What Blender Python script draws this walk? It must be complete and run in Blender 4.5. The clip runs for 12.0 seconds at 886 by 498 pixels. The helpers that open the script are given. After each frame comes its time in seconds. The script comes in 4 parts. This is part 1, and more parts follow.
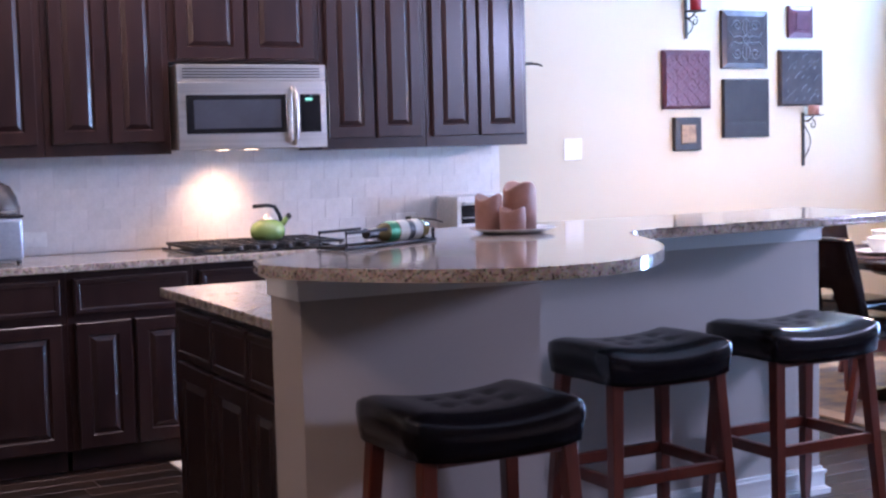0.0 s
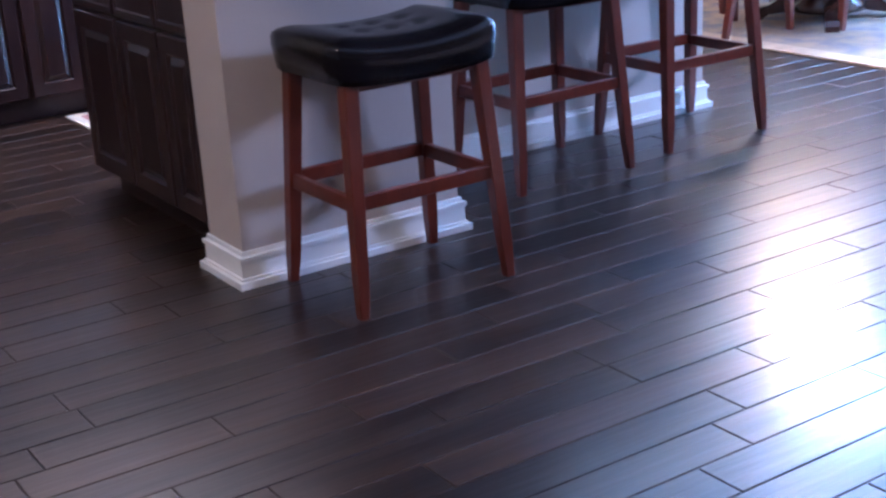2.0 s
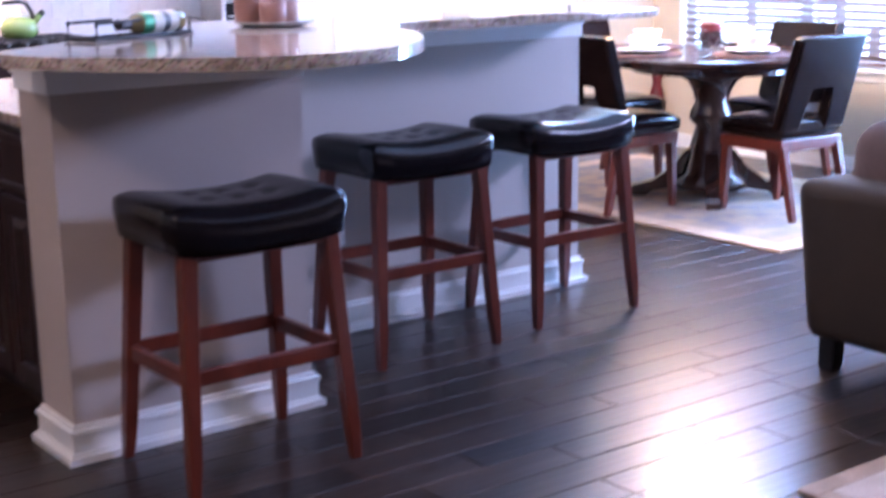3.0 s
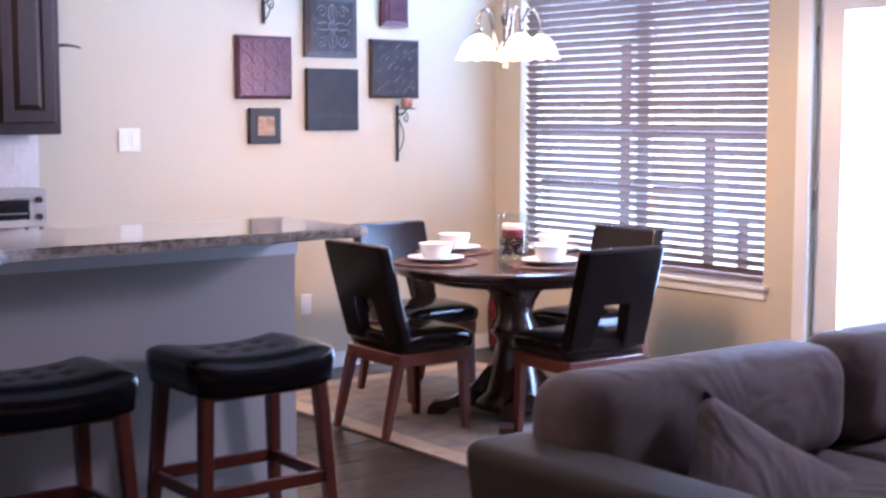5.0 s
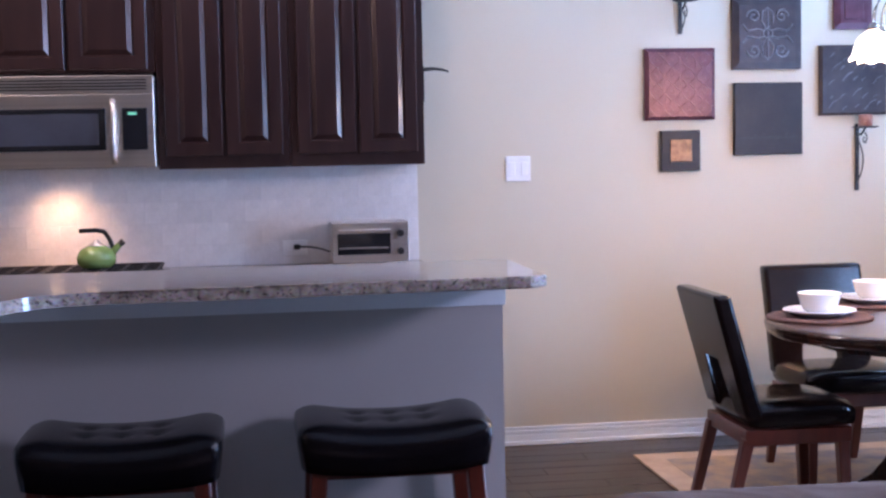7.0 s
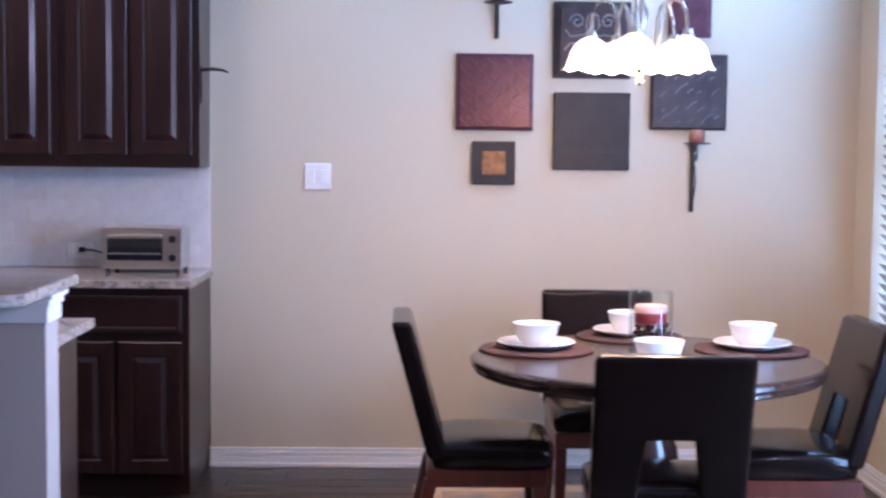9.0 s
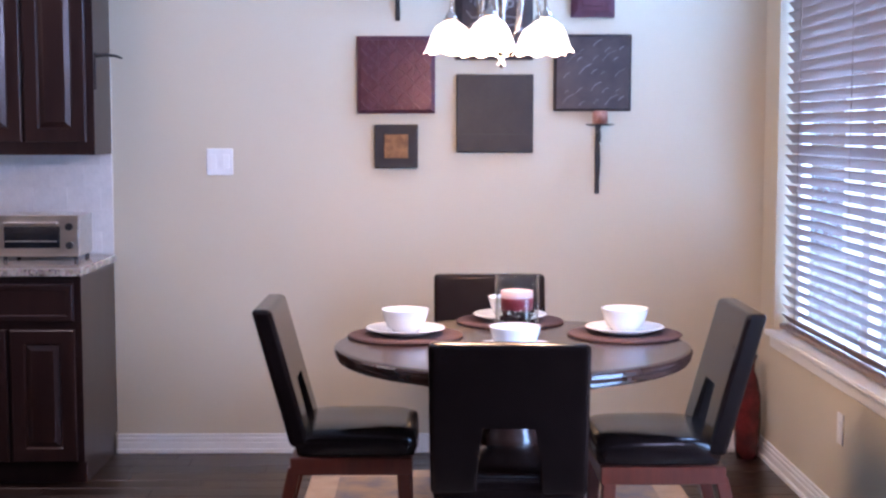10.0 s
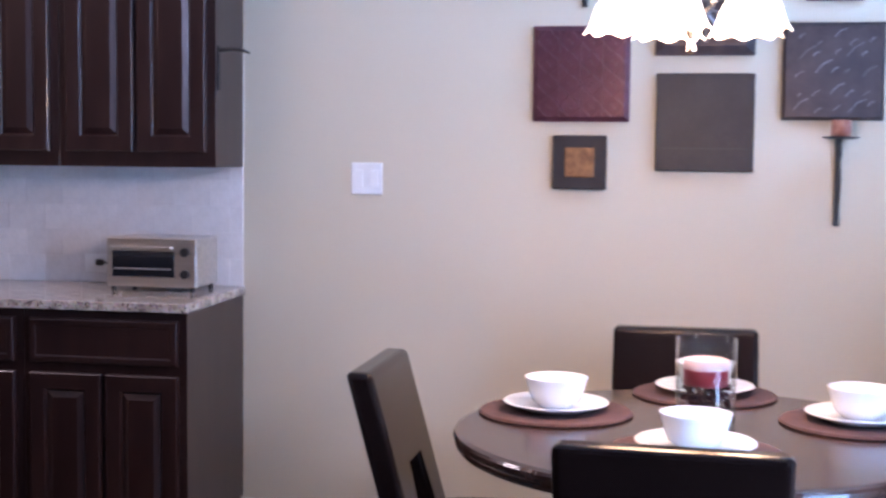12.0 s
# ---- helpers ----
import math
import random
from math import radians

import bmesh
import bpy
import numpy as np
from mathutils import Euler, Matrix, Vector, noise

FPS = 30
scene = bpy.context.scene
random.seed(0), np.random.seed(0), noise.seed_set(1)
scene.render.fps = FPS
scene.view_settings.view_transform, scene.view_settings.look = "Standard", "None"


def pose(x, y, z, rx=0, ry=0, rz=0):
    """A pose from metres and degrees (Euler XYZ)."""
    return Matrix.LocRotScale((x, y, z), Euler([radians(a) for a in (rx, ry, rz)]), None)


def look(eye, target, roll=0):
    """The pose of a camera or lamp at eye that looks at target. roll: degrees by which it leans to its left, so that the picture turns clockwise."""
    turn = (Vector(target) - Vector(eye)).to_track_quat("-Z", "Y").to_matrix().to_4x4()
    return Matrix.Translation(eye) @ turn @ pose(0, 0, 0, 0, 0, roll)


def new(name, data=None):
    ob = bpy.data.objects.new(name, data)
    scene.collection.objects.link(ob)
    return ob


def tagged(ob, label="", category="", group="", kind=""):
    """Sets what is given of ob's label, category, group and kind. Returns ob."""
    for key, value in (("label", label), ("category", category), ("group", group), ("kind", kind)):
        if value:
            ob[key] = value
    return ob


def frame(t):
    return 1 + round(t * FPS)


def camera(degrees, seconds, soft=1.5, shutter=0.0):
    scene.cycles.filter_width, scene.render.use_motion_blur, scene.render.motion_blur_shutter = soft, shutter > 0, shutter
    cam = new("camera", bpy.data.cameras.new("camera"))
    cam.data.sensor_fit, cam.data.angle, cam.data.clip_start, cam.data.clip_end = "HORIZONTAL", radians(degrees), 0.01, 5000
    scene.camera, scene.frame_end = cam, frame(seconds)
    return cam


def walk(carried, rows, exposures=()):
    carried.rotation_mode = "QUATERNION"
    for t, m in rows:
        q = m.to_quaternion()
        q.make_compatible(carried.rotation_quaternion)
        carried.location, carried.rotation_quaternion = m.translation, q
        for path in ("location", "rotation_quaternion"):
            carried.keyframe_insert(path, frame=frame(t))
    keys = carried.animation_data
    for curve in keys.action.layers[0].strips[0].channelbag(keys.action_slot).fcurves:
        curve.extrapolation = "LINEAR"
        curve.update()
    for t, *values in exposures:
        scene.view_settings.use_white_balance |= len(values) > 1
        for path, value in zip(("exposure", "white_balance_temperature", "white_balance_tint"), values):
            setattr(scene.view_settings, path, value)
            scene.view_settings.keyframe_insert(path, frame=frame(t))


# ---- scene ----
cam = camera(36.1, 12.0, soft=2.5, shutter=0.4)
PATH = [
    (0, (-3.747, -6.491, 1.392), (-2.824, -4.723, 1.236), -1.5),
    (0.5, (-3.784, -6.527, 1.389), (-2.848, -4.77, 1.210), -1.4),
    (0.9, (-3.779, -6.568, 1.355), (-2.834, -4.826, 1.085), -2.7),
    (1.5, (-3.861, -6.587, 1.325), (-2.89, -4.911, 0.827), -3.6),
    (2, (-3.931, -6.527, 1.338), (-2.908, -4.938, 0.682), -3.6),
    (2.5, (-3.872, -6.538, 1.324), (-2.78, -4.971, 0.731), -2.5),
    (3, (-3.704, -6.506, 1.344), (-2.535, -4.944, 0.905), -0.9),
    (3.5, (-3.414, -6.357, 1.345), (-2.188, -4.813, 1.020), 0.4),
    (5.3, (-2.24, -6.624, 1.476), (-1.053, -5.022, 1.316), 0.3),
    (5.5, (-2.026, -6.548, 1.424), (-0.932, -4.88, 1.279), -0.0),
    (6, (-1.595, -6.488, 1.397), (-0.891, -4.623, 1.253), -0.9),
    (6.5, (-1.198, -6.448, 1.411), (-0.75, -4.505, 1.266), -1.3),
    (8.5, (0.521, -6.228, 1.474), (0.563, -4.234, 1.328), 0.2),
    (9, (0.899, -6.194, 1.454), (0.95, -4.2, 1.311), 0.6),
    (9.5, (1.225, -6.178, 1.466), (1.265, -4.184, 1.311), 0.5),
    (10, (1.428, -6.163, 1.48), (1.449, -4.171, 1.305), 0.0),
    (10.5, (1.514, -5.998, 1.477), (1.492, -4.006, 1.296), -0.1),
    (11, (1.572, -5.636, 1.443), (1.469, -3.645, 1.276), -0.1),
    (11.5, (1.624, -5.287, 1.433), (1.419, -3.303, 1.277), -0.0),
    (12, (1.668, -4.986, 1.444), (1.317, -3.022, 1.299), 0.6),
]
EXPOSURES = [(0, 0.62, 5950, 33), (0.9, 0.75, 5850, 34), (1.5, 1.4, 5450, 31), (2.0, 1.45, 5150, 26), (2.5, 1.35, 5050, 26), (3.0, 1.36, 5600, 35), (3.7, 1.22, 6050, 38),
             (5.3, 0.16, 6450, 38), (6.5, 0.04, 6100, 35), (8.5, -0.08, 6050, 35), (9.5, -0.14, 6100, 36), (12, -0.12, 6080, 35)]
walk(cam, [(t, look(eye, target, roll)) for t, eye, target, roll in PATH], EXPOSURES)

# ---- light ----
scene.view_settings.exposure = 0.0
world = bpy.data.worlds.new("sky")
world.use_nodes = True
scene.world = world
_bg = world.node_tree.nodes["Background"]
_sky = world.node_tree.nodes.new("ShaderNodeTexSky")
_sky.sky_type, _sky.sun_disc = "NISHITA", False
_sky.sun_elevation, _sky.sun_rotation = radians(40), radians(200)
world.node_tree.links.new(_sky.outputs[0], _bg.inputs[0])
_bg.inputs[1].default_value = 0.12


def area_lamp(name, place, target, w, h, power, colour):
    data = bpy.data.lights.new(name, "AREA")
    data.shape, data.size, data.size_y, data.energy, data.color = "RECTANGLE", w, h, power, colour
    ob = new(name, data)
    ob.matrix_world = look(place, target)
    return ob


DAY = (0.30, 0.60, 1.0)
# sky light through patio door and dining window, plus an added unseen living-room window
area_lamp("door_skylight", (3.086, -2.885, 1.045), (0, -2.885, 1.045), 0.92, 2.07, 230, DAY)
area_lamp("window_skylight", (3.088, -1.19, 1.51), (0, -1.19, 1.51), 1.89, 1.81, 210, DAY)
area_lamp("unseen_living_fill", (3.12, -5.50, 2.31), (0, -3.9, 1.1), 0.85, 0.6, 115, (0.62, 0.72, 1.0))
area_lamp("transom_skylight", (3.088, -0.80, 2.86), (0, -1.6, 1.2), 0.92, 0.5, 62, DAY)


def point_lamp(name, place, power, colour, radius=0.03):
    data = bpy.data.lights.new(name, "POINT")
    data.energy, data.color, data.shadow_soft_size = power, colour, radius
    ob = new(name, data)
    ob.location = place
    return ob


WARM = (1.0, 0.62, 0.32)


# kitchen pair: added fill without fixtures; third: warm downlight assumed out of view
for kx, ky, kw, kc in ((-2.2, -1.15, 58, (1.0, 0.88, 0.80)), (-0.5, -1.2, 26, (1.0, 0.86, 0.74)), (-4.7, -4.9, 44, (1.0, 0.76, 0.54))):
    point_lamp("unseen_ceiling_lamp", (kx, ky, 2.95), kw, kc, 0.15)


# ---- materials ----
def material(name, colour, rough=0.5, metal=0.0, second=None, scale=8.0, stretch=(1, 1, 1), bump=0.0, bump_scale=60.0,
             by_object=0.0, by_island=0.0, coat=0.0, fine=None, spec=0.5):
    """A plain surface with two scales of variation, fine relief and, if wanted, a shade of its own for each object."""
    m = bpy.data.materials.new(name)
    m.use_nodes = True
    nodes, links = m.node_tree.nodes, m.node_tree.links
    b = nodes["Principled BSDF"]
    b.inputs["Roughness"].default_value = rough
    b.inputs["Metallic"].default_value = metal
    b.inputs["Coat Weight"].default_value = coat
    b.inputs["Coat Roughness"].default_value = 0.12
    b.inputs["Specular IOR Level"].default_value = spec
    coords = nodes.new("ShaderNodeTexCoord")
    mapping = nodes.new("ShaderNodeMapping")
    mapping.inputs["Scale"].default_value = stretch
    links.new(coords.outputs["Object"], mapping.inputs[0])
    large, small = nodes.new("ShaderNodeTexNoise"), nodes.new("ShaderNodeTexNoise")
    large.inputs["Scale"].default_value, large.inputs["Detail"].default_value = scale, 5
    small.inputs["Scale"].default_value, small.inputs["Detail"].default_value = bump_scale, 3
    links.new(mapping.outputs[0], large.inputs[0])
    links.new(mapping.outputs[0], small.inputs[0])
    mix = nodes.new("ShaderNodeMix")
    mix.data_type = "RGBA"
    mix.inputs[6].default_value = (*colour, 1)
    mix.inputs[7].default_value = (*(second or [c * 0.82 for c in colour]), 1)
    ramp = nodes.new("ShaderNodeMapRange")
    ramp.inputs[1].default_value, ramp.inputs[2].default_value = 0.35, 0.65
    links.new(large.outputs[0], ramp.inputs[0])
    links.new(ramp.outputs[0], mix.inputs[0])
    out = mix.outputs[2]
    grain = nodes.new("ShaderNodeMix")
    grain.data_type, grain.blend_type = "RGBA", "MULTIPLY"
    grain.inputs[0].default_value = 0.35 if fine is None else fine
    links.new(out, grain.inputs[6])
    links.new(small.outputs[0], grain.inputs[7])
    gain = nodes.new("ShaderNodeMix")
    gain.data_type, gain.blend_type = "RGBA", "MULTIPLY"
    gain.inputs[0].default_value = 1.0
    g = 1.0 + 0.9 * grain.inputs[0].default_value
    gain.inputs[7].default_value = (g, g, g, 1)
    links.new(grain.outputs[2], gain.inputs[6])
    out = gain.outputs[2]
    if by_object or by_island:
        info, hsv, span = nodes.new("ShaderNodeObjectInfo" if by_object else "ShaderNodeNewGeometry"), nodes.new("ShaderNodeHueSaturation"), nodes.new("ShaderNodeMapRange")
        span.inputs[3].default_value, span.inputs[4].default_value = 1 - by_object - by_island, 1 + by_object + by_island
        links.new(info.outputs["Random" if by_object else "Random Per Island"], span.inputs[0])
        links.new(span.outputs[0], hsv.inputs["Value"])
        links.new(out, hsv.inputs["Color"])
        out = hsv.outputs[0]
    links.new(out, b.inputs["Base Color"])
    if bump:
        bumper = nodes.new("ShaderNodeBump")
        bumper.inputs["Strength"].default_value, bumper.inputs["Distance"].default_value = bump, 0.002
        links.new(small.outputs[0], bumper.inputs["Height"])
        links.new(bumper.outputs[0], b.inputs["Normal"])
    return m


def glow(name, colour, strength):
    m = bpy.data.materials.new(name)
    m.use_nodes = True
    b = m.node_tree.nodes["Principled BSDF"]
    b.inputs["Base Color"].default_value = (*colour, 1)
    b.inputs["Emission Color"].default_value = (*colour, 1)
    b.inputs["Emission Strength"].default_value = strength
    return m


def thin_glass(name):
    """A clear pane: see-through, with the gloss that glass has."""
    m = bpy.data.materials.new(name)
    m.use_nodes = True
    nodes, links = m.node_tree.nodes, m.node_tree.links
    nodes.clear()
    out, mix = nodes.new("ShaderNodeOutputMaterial"), nodes.new("ShaderNodeMixShader")
    clear, gloss, facing = nodes.new("ShaderNodeBsdfTransparent"), nodes.new("ShaderNodeBsdfGlossy"), nodes.new("ShaderNodeLayerWeight")
    clear.inputs[0].default_value = (0.96, 0.98, 0.97, 1)
    gloss.inputs["Roughness"].default_value = 0.02
    power = nodes.new("ShaderNodeMath")
    power.operation = "POWER"
    power.inputs[1].default_value = 4.0
    reach = nodes.new("ShaderNodeMapRange")
    reach.inputs[3].default_value, reach.inputs[4].default_value = 0.04, 0.8
    links.new(facing.outputs["Facing"], power.inputs[0])
    links.new(power.outputs[0], reach.inputs[0])
    links.new(reach.outputs[0], mix.inputs[0])
    links.new(clear.outputs[0], mix.inputs[1])
    links.new(gloss.outputs[0], mix.inputs[2])
    links.new(mix.outputs[0], out.inputs[0])
    return m


def glass(name, colour=(1, 1, 1), rough=0.0):
    m = bpy.data.materials.new(name)
    m.use_nodes = True
    b = m.node_tree.nodes["Principled BSDF"]
    b.inputs["Base Color"].default_value = (*colour, 1)
    b.inputs["Transmission Weight"].default_value = 1
    b.inputs["Roughness"].default_value = rough
    b.inputs["IOR"].default_value = 1.45
    return m


def granite_material():
    m = bpy.data.materials.new("speckled_granite")
    m.use_nodes = True
    nodes, links = m.node_tree.nodes, m.node_tree.links
    b = nodes["Principled BSDF"]
    b.inputs["Roughness"].default_value = 0.09
    coords = nodes.new("ShaderNodeTexCoord")
    cells, blot, fleck = nodes.new("ShaderNodeTexVoronoi"), nodes.new("ShaderNodeTexNoise"), nodes.new("ShaderNodeTexNoise")
    cells.inputs["Scale"].default_value = 210
    blot.inputs["Scale"].default_value, blot.inputs["Detail"].default_value = 30, 6
    fleck.inputs["Scale"].default_value, fleck.inputs["Detail"].default_value = 120, 4
    for n in (cells, blot, fleck):
        links.new(coords.outputs["Object"], n.inputs[0])
    base = nodes.new("ShaderNodeValToRGB")
    base.color_ramp.elements[0].position, base.color_ramp.elements[0].color = 0.32, (0.30, 0.24, 0.20, 1)
    base.color_ramp.elements[1].position, base.color_ramp.elements[1].color = 0.62, (0.60, 0.51, 0.43, 1)
    links.new(blot.outputs[0], base.inputs[0])
    grey = nodes.new("ShaderNodeMix")
    grey.data_type, grey.blend_type = "RGBA", "MULTIPLY"
    grey.inputs[0].default_value = 0.30
    links.new(base.outputs[0], grey.inputs[6])
    links.new(cells.outputs["Color"], grey.inputs[7])
    dark = nodes.new("ShaderNodeValToRGB")
    dark.color_ramp.elements[0].position, dark.color_ramp.elements[0].color = 0.34, (0.06, 0.05, 0.05, 1)
    dark.color_ramp.elements[1].position, dark.color_ramp.elements[1].color = 0.46, (1, 1, 1, 1)
    links.new(fleck.outputs[0], dark.inputs[0])
    mul = nodes.new("ShaderNodeMix")
    mul.data_type, mul.blend_type = "RGBA", "MULTIPLY"
    mul.inputs[0].default_value = 0.9
    links.new(grey.outputs[2], mul.inputs[6])
    links.new(dark.outputs[0], mul.inputs[7])
    links.new(mul.outputs[2], b.inputs["Base Color"])
    return m


M_WALL = material("tan_wall_paint", (0.59, 0.515, 0.385), 0.75, second=(0.57, 0.50, 0.37), scale=1.5, bump=0.25, bump_scale=180, fine=0.06)
M_BAR = material("grey_tan_wall_paint", (0.48, 0.41, 0.36), 0.75, second=(0.46, 0.395, 0.345), scale=1.5, bump=0.25, bump_scale=180, fine=0.06)
# wall paint darkened for the unseen west and south walls to cut bounce light
M_WALL_FAR = material("darkened_unseen_wall_paint", (0.32, 0.265, 0.20), 0.75, scale=1.5, bump=0.25, bump_scale=180, fine=0.06)
M_CEIL = material("white_ceiling_paint", (0.75, 0.73, 0.70), 0.9, scale=2, bump=0.3, bump_scale=120, fine=0.06)
M_TRIM = material("white_trim_paint", (0.83, 0.82, 0.79), 0.35, second=(0.80, 0.79, 0.76), scale=3, fine=0.05)
M_CAB = material("espresso_cabinet_wood", (0.028, 0.0125, 0.0105), 0.30, second=(0.016, 0.0065, 0.006), scale=5, stretch=(3, 3, 0.35), bump=0.1, bump_scale=40, coat=0.12, spec=0.5)
M_FLOOR = material("dark_scraped_wood", (0.034, 0.0175, 0.0105), 0.33, second=(0.015, 0.008, 0.006), scale=3, stretch=(0.5, 5, 5), bump=0.6, bump_scale=8, by_object=0.5, coat=0.26, spec=0.32)
M_FLOOR2 = material("dark_scraped_wood_far", (0.034, 0.0175, 0.0105), 0.33, second=(0.015, 0.008, 0.006), scale=3, stretch=(0.5, 5, 5), bump=0.6, bump_scale=8, by_island=0.5, coat=0.26, spec=0.32)
M_SUB = material("dark_joint", (0.01, 0.007, 0.006), 0.7)
M_GRANITE = granite_material()
M_STEEL = material("brushed_steel", (0.72, 0.67, 0.61), 0.30, 1.0, scale=3, stretch=(0.3, 20, 20), bump=0.05, bump_scale=90, fine=0.15)
M_BLACKGLASS = material("black_glass", (0.012, 0.013, 0.016), 0.06, fine=0)
M_BLACK = material("black_plastic", (0.015, 0.015, 0.016), 0.35, fine=0.1)
M_IRON = material("black_cast_iron", (0.012, 0.011, 0.011), 0.5, bump=0.2)
M_TILE = material("tumbled_stone_tile", (0.72, 0.69, 0.66), 0.40, second=(0.64, 0.61, 0.58), scale=9, bump=0.3, bump_scale=70, by_object=0.05, fine=0.2)
M_GROUT = material("pale_grout", (0.68, 0.65, 0.62), 0.9)
M_LEATHER = material("black_leather", (0.0045, 0.0035, 0.005), 0.21, second=(0.007, 0.005, 0.006), scale=12, bump=0.12, bump_scale=160, fine=0.2, spec=0.34)
M_LEATHER2 = material("dark_brown_leather", (0.007, 0.0035, 0.003), 0.16, second=(0.010, 0.005, 0.004), scale=12, bump=0.08, bump_scale=160, fine=0.2, spec=0.27)
M_CHERRY = material("cherry_wood", (0.125, 0.021, 0.009), 0.32, second=(0.090, 0.0155, 0.007), scale=6, stretch=(4, 4, 0.5), bump=0.1, bump_scale=30, coat=0.2)
M_TABLE = material("dark_table_wood", (0.045, 0.018, 0.012), 0.20, second=(0.026, 0.010, 0.007), scale=5, stretch=(1, 5, 1), bump=0.05, bump_scale=30, coat=0.15)
M_CHINA = material("white_china", (0.80, 0.79, 0.77), 0.12, second=(0.78, 0.77, 0.75), fine=0)
M_PLACEMAT = material("woven_brown_placemat", (0.075, 0.032, 0.027), 0.8, second=(0.045, 0.020, 0.017), scale=60, bump=0.8, bump_scale=200)
M_SOFA = material("taupe_microfibre", (0.108, 0.072, 0.064), 0.85, second=(0.074, 0.049, 0.044), scale=5, bump=0.4, bump_scale=160)


def add_folds(m, scale, depth):
    """Soft broad creases under the fine weave."""
    nodes, links = m.node_tree.nodes, m.node_tree.links
    coords, fold, bumper = nodes.new("ShaderNodeTexCoord"), nodes.new("ShaderNodeTexNoise"), nodes.new("ShaderNodeBump")
    fold.inputs["Scale"].default_value, fold.inputs["Detail"].default_value, fold.inputs["Distortion"].default_value = scale, 2, 1.2
    bumper.inputs["Strength"].default_value, bumper.inputs["Distance"].default_value = 1.0, depth
    links.new(coords.outputs["Object"], fold.inputs[0])
    links.new(fold.outputs[0], bumper.inputs["Height"])
    old = nodes["Bump"]
    links.new(bumper.outputs[0], old.inputs["Normal"])


add_folds(M_SOFA, 3.6, 0.04)
M_SOFABASE = material("olive_brown_upholstery", (0.034, 0.021, 0.012), 0.85, second=(0.027, 0.017, 0.010), scale=5, bump=0.4, bump_scale=160)
M_RUG = material("patterned_rug", (0.38, 0.25, 0.15), 0.95, second=(0.20, 0.165, 0.155), scale=8, bump=0.8, bump_scale=150)
M_RUGEDGE = material("rug_border", (0.50, 0.34, 0.22), 0.95, second=(0.42, 0.28, 0.18), scale=10, bump=0.8, bump_scale=150)
M_BLIND = material("faux_wood_slats", (0.205, 0.145, 0.13), 0.4, second=(0.185, 0.13, 0.115), scale=4, fine=0.05)
M_RED = material("red_pressed_tin", (0.100, 0.032, 0.048), 0.34, 0.3, second=(0.070, 0.020, 0.030), scale=20, bump=0.3, bump_scale=60)
M_BRONZE = material("dark_bronze_tin", (0.060, 0.046, 0.046), 0.32, 0.5, second=(0.035, 0.028, 0.030), scale=14, bump=0.3, bump_scale=60)
M_SLATE = material("charcoal_panel", (0.024, 0.020, 0.021), 0.45, 0.0, second=(0.017, 0.014, 0.016), scale=10, bump=0.3, bump_scale=60, spec=0.3)
M_COPPER = material("aged_copper_leaf", (0.25, 0.135, 0.065), 0.4, 0.5, second=(0.13, 0.065, 0.035), scale=30, bump=0.4, bump_scale=50)
M_WAX = material("brown_wax", (0.37, 0.19, 0.145), 0.5, second=(0.28, 0.135, 0.10), scale=12, fine=0.15)
M_REDWAX = material("red_wax", (0.30, 0.02, 0.03), 0.4, second=(0.24, 0.015, 0.02), fine=0.1)
M_GREEN = material("green_enamel", (0.22, 0.33, 0.10), 0.15, second=(0.17, 0.27, 0.08), fine=0.05, coat=0.3)
M_AMBER = material("amber_bottle_glass", (0.16, 0.12, 0.045), 0.06, fine=0)
M_GREENFOIL = material("green_foil", (0.02, 0.22, 0.09), 0.3, 0.4)
M_LABEL = material("cream_label", (0.6, 0.56, 0.46), 0.6)
M_PLATE = material("white_switch_plastic", (0.88, 0.87, 0.84), 0.35, fine=0)
M_GLASS = thin_glass("clear_glass")
M_SHADE = glow("lit_frosted_shade", (1.0, 0.86, 0.68), 3.0)
M_BULB = glow("warm_hood_bulb", (1.0, 0.75, 0.45), 9.0)
M_OUT = material("pale_patio_concrete", (0.45, 0.43, 0.40), 0.9, scale=2)
M_FENCE = material("cedar_fence", (0.20, 0.12, 0.08), 0.9, scale=5, stretch=(3, 3, 0.4), by_object=0.2)
M_CHANDELIER = material("brushed_nickel", (0.55, 0.50, 0.44), 0.25, 1.0, fine=0.1)
M_PEBBLE = material("dark_red_pebbles", (0.05, 0.008, 0.010), 0.2, second=(0.02, 0.01, 0.012), scale=90, bump=0.5, bump_scale=120)


# ---- builders ----
def thing(name, label="", category="", place=(0, 0, 0), turn=0.0, group=""):
    ob = new(name)
    ob.empty_display_size = 0.1
    ob.matrix_world = pose(*place, 0, 0, turn)
    return tagged(ob, label, category, group)


def part(name, bm, mat, parent=None, label="", kind="", smooth=False, category="", group=""):
    me = bpy.data.meshes.new(name)
    bmesh.ops.recalc_face_normals(bm, faces=bm.faces)
    bm.to_mesh(me)
    bm.free()
    if smooth:
        for p in me.polygons:
            p.use_smooth = True
    me.materials.append(mat)
    ob = new(name, me)
    ob.parent = parent
    return tagged(ob, label, category, group, kind)


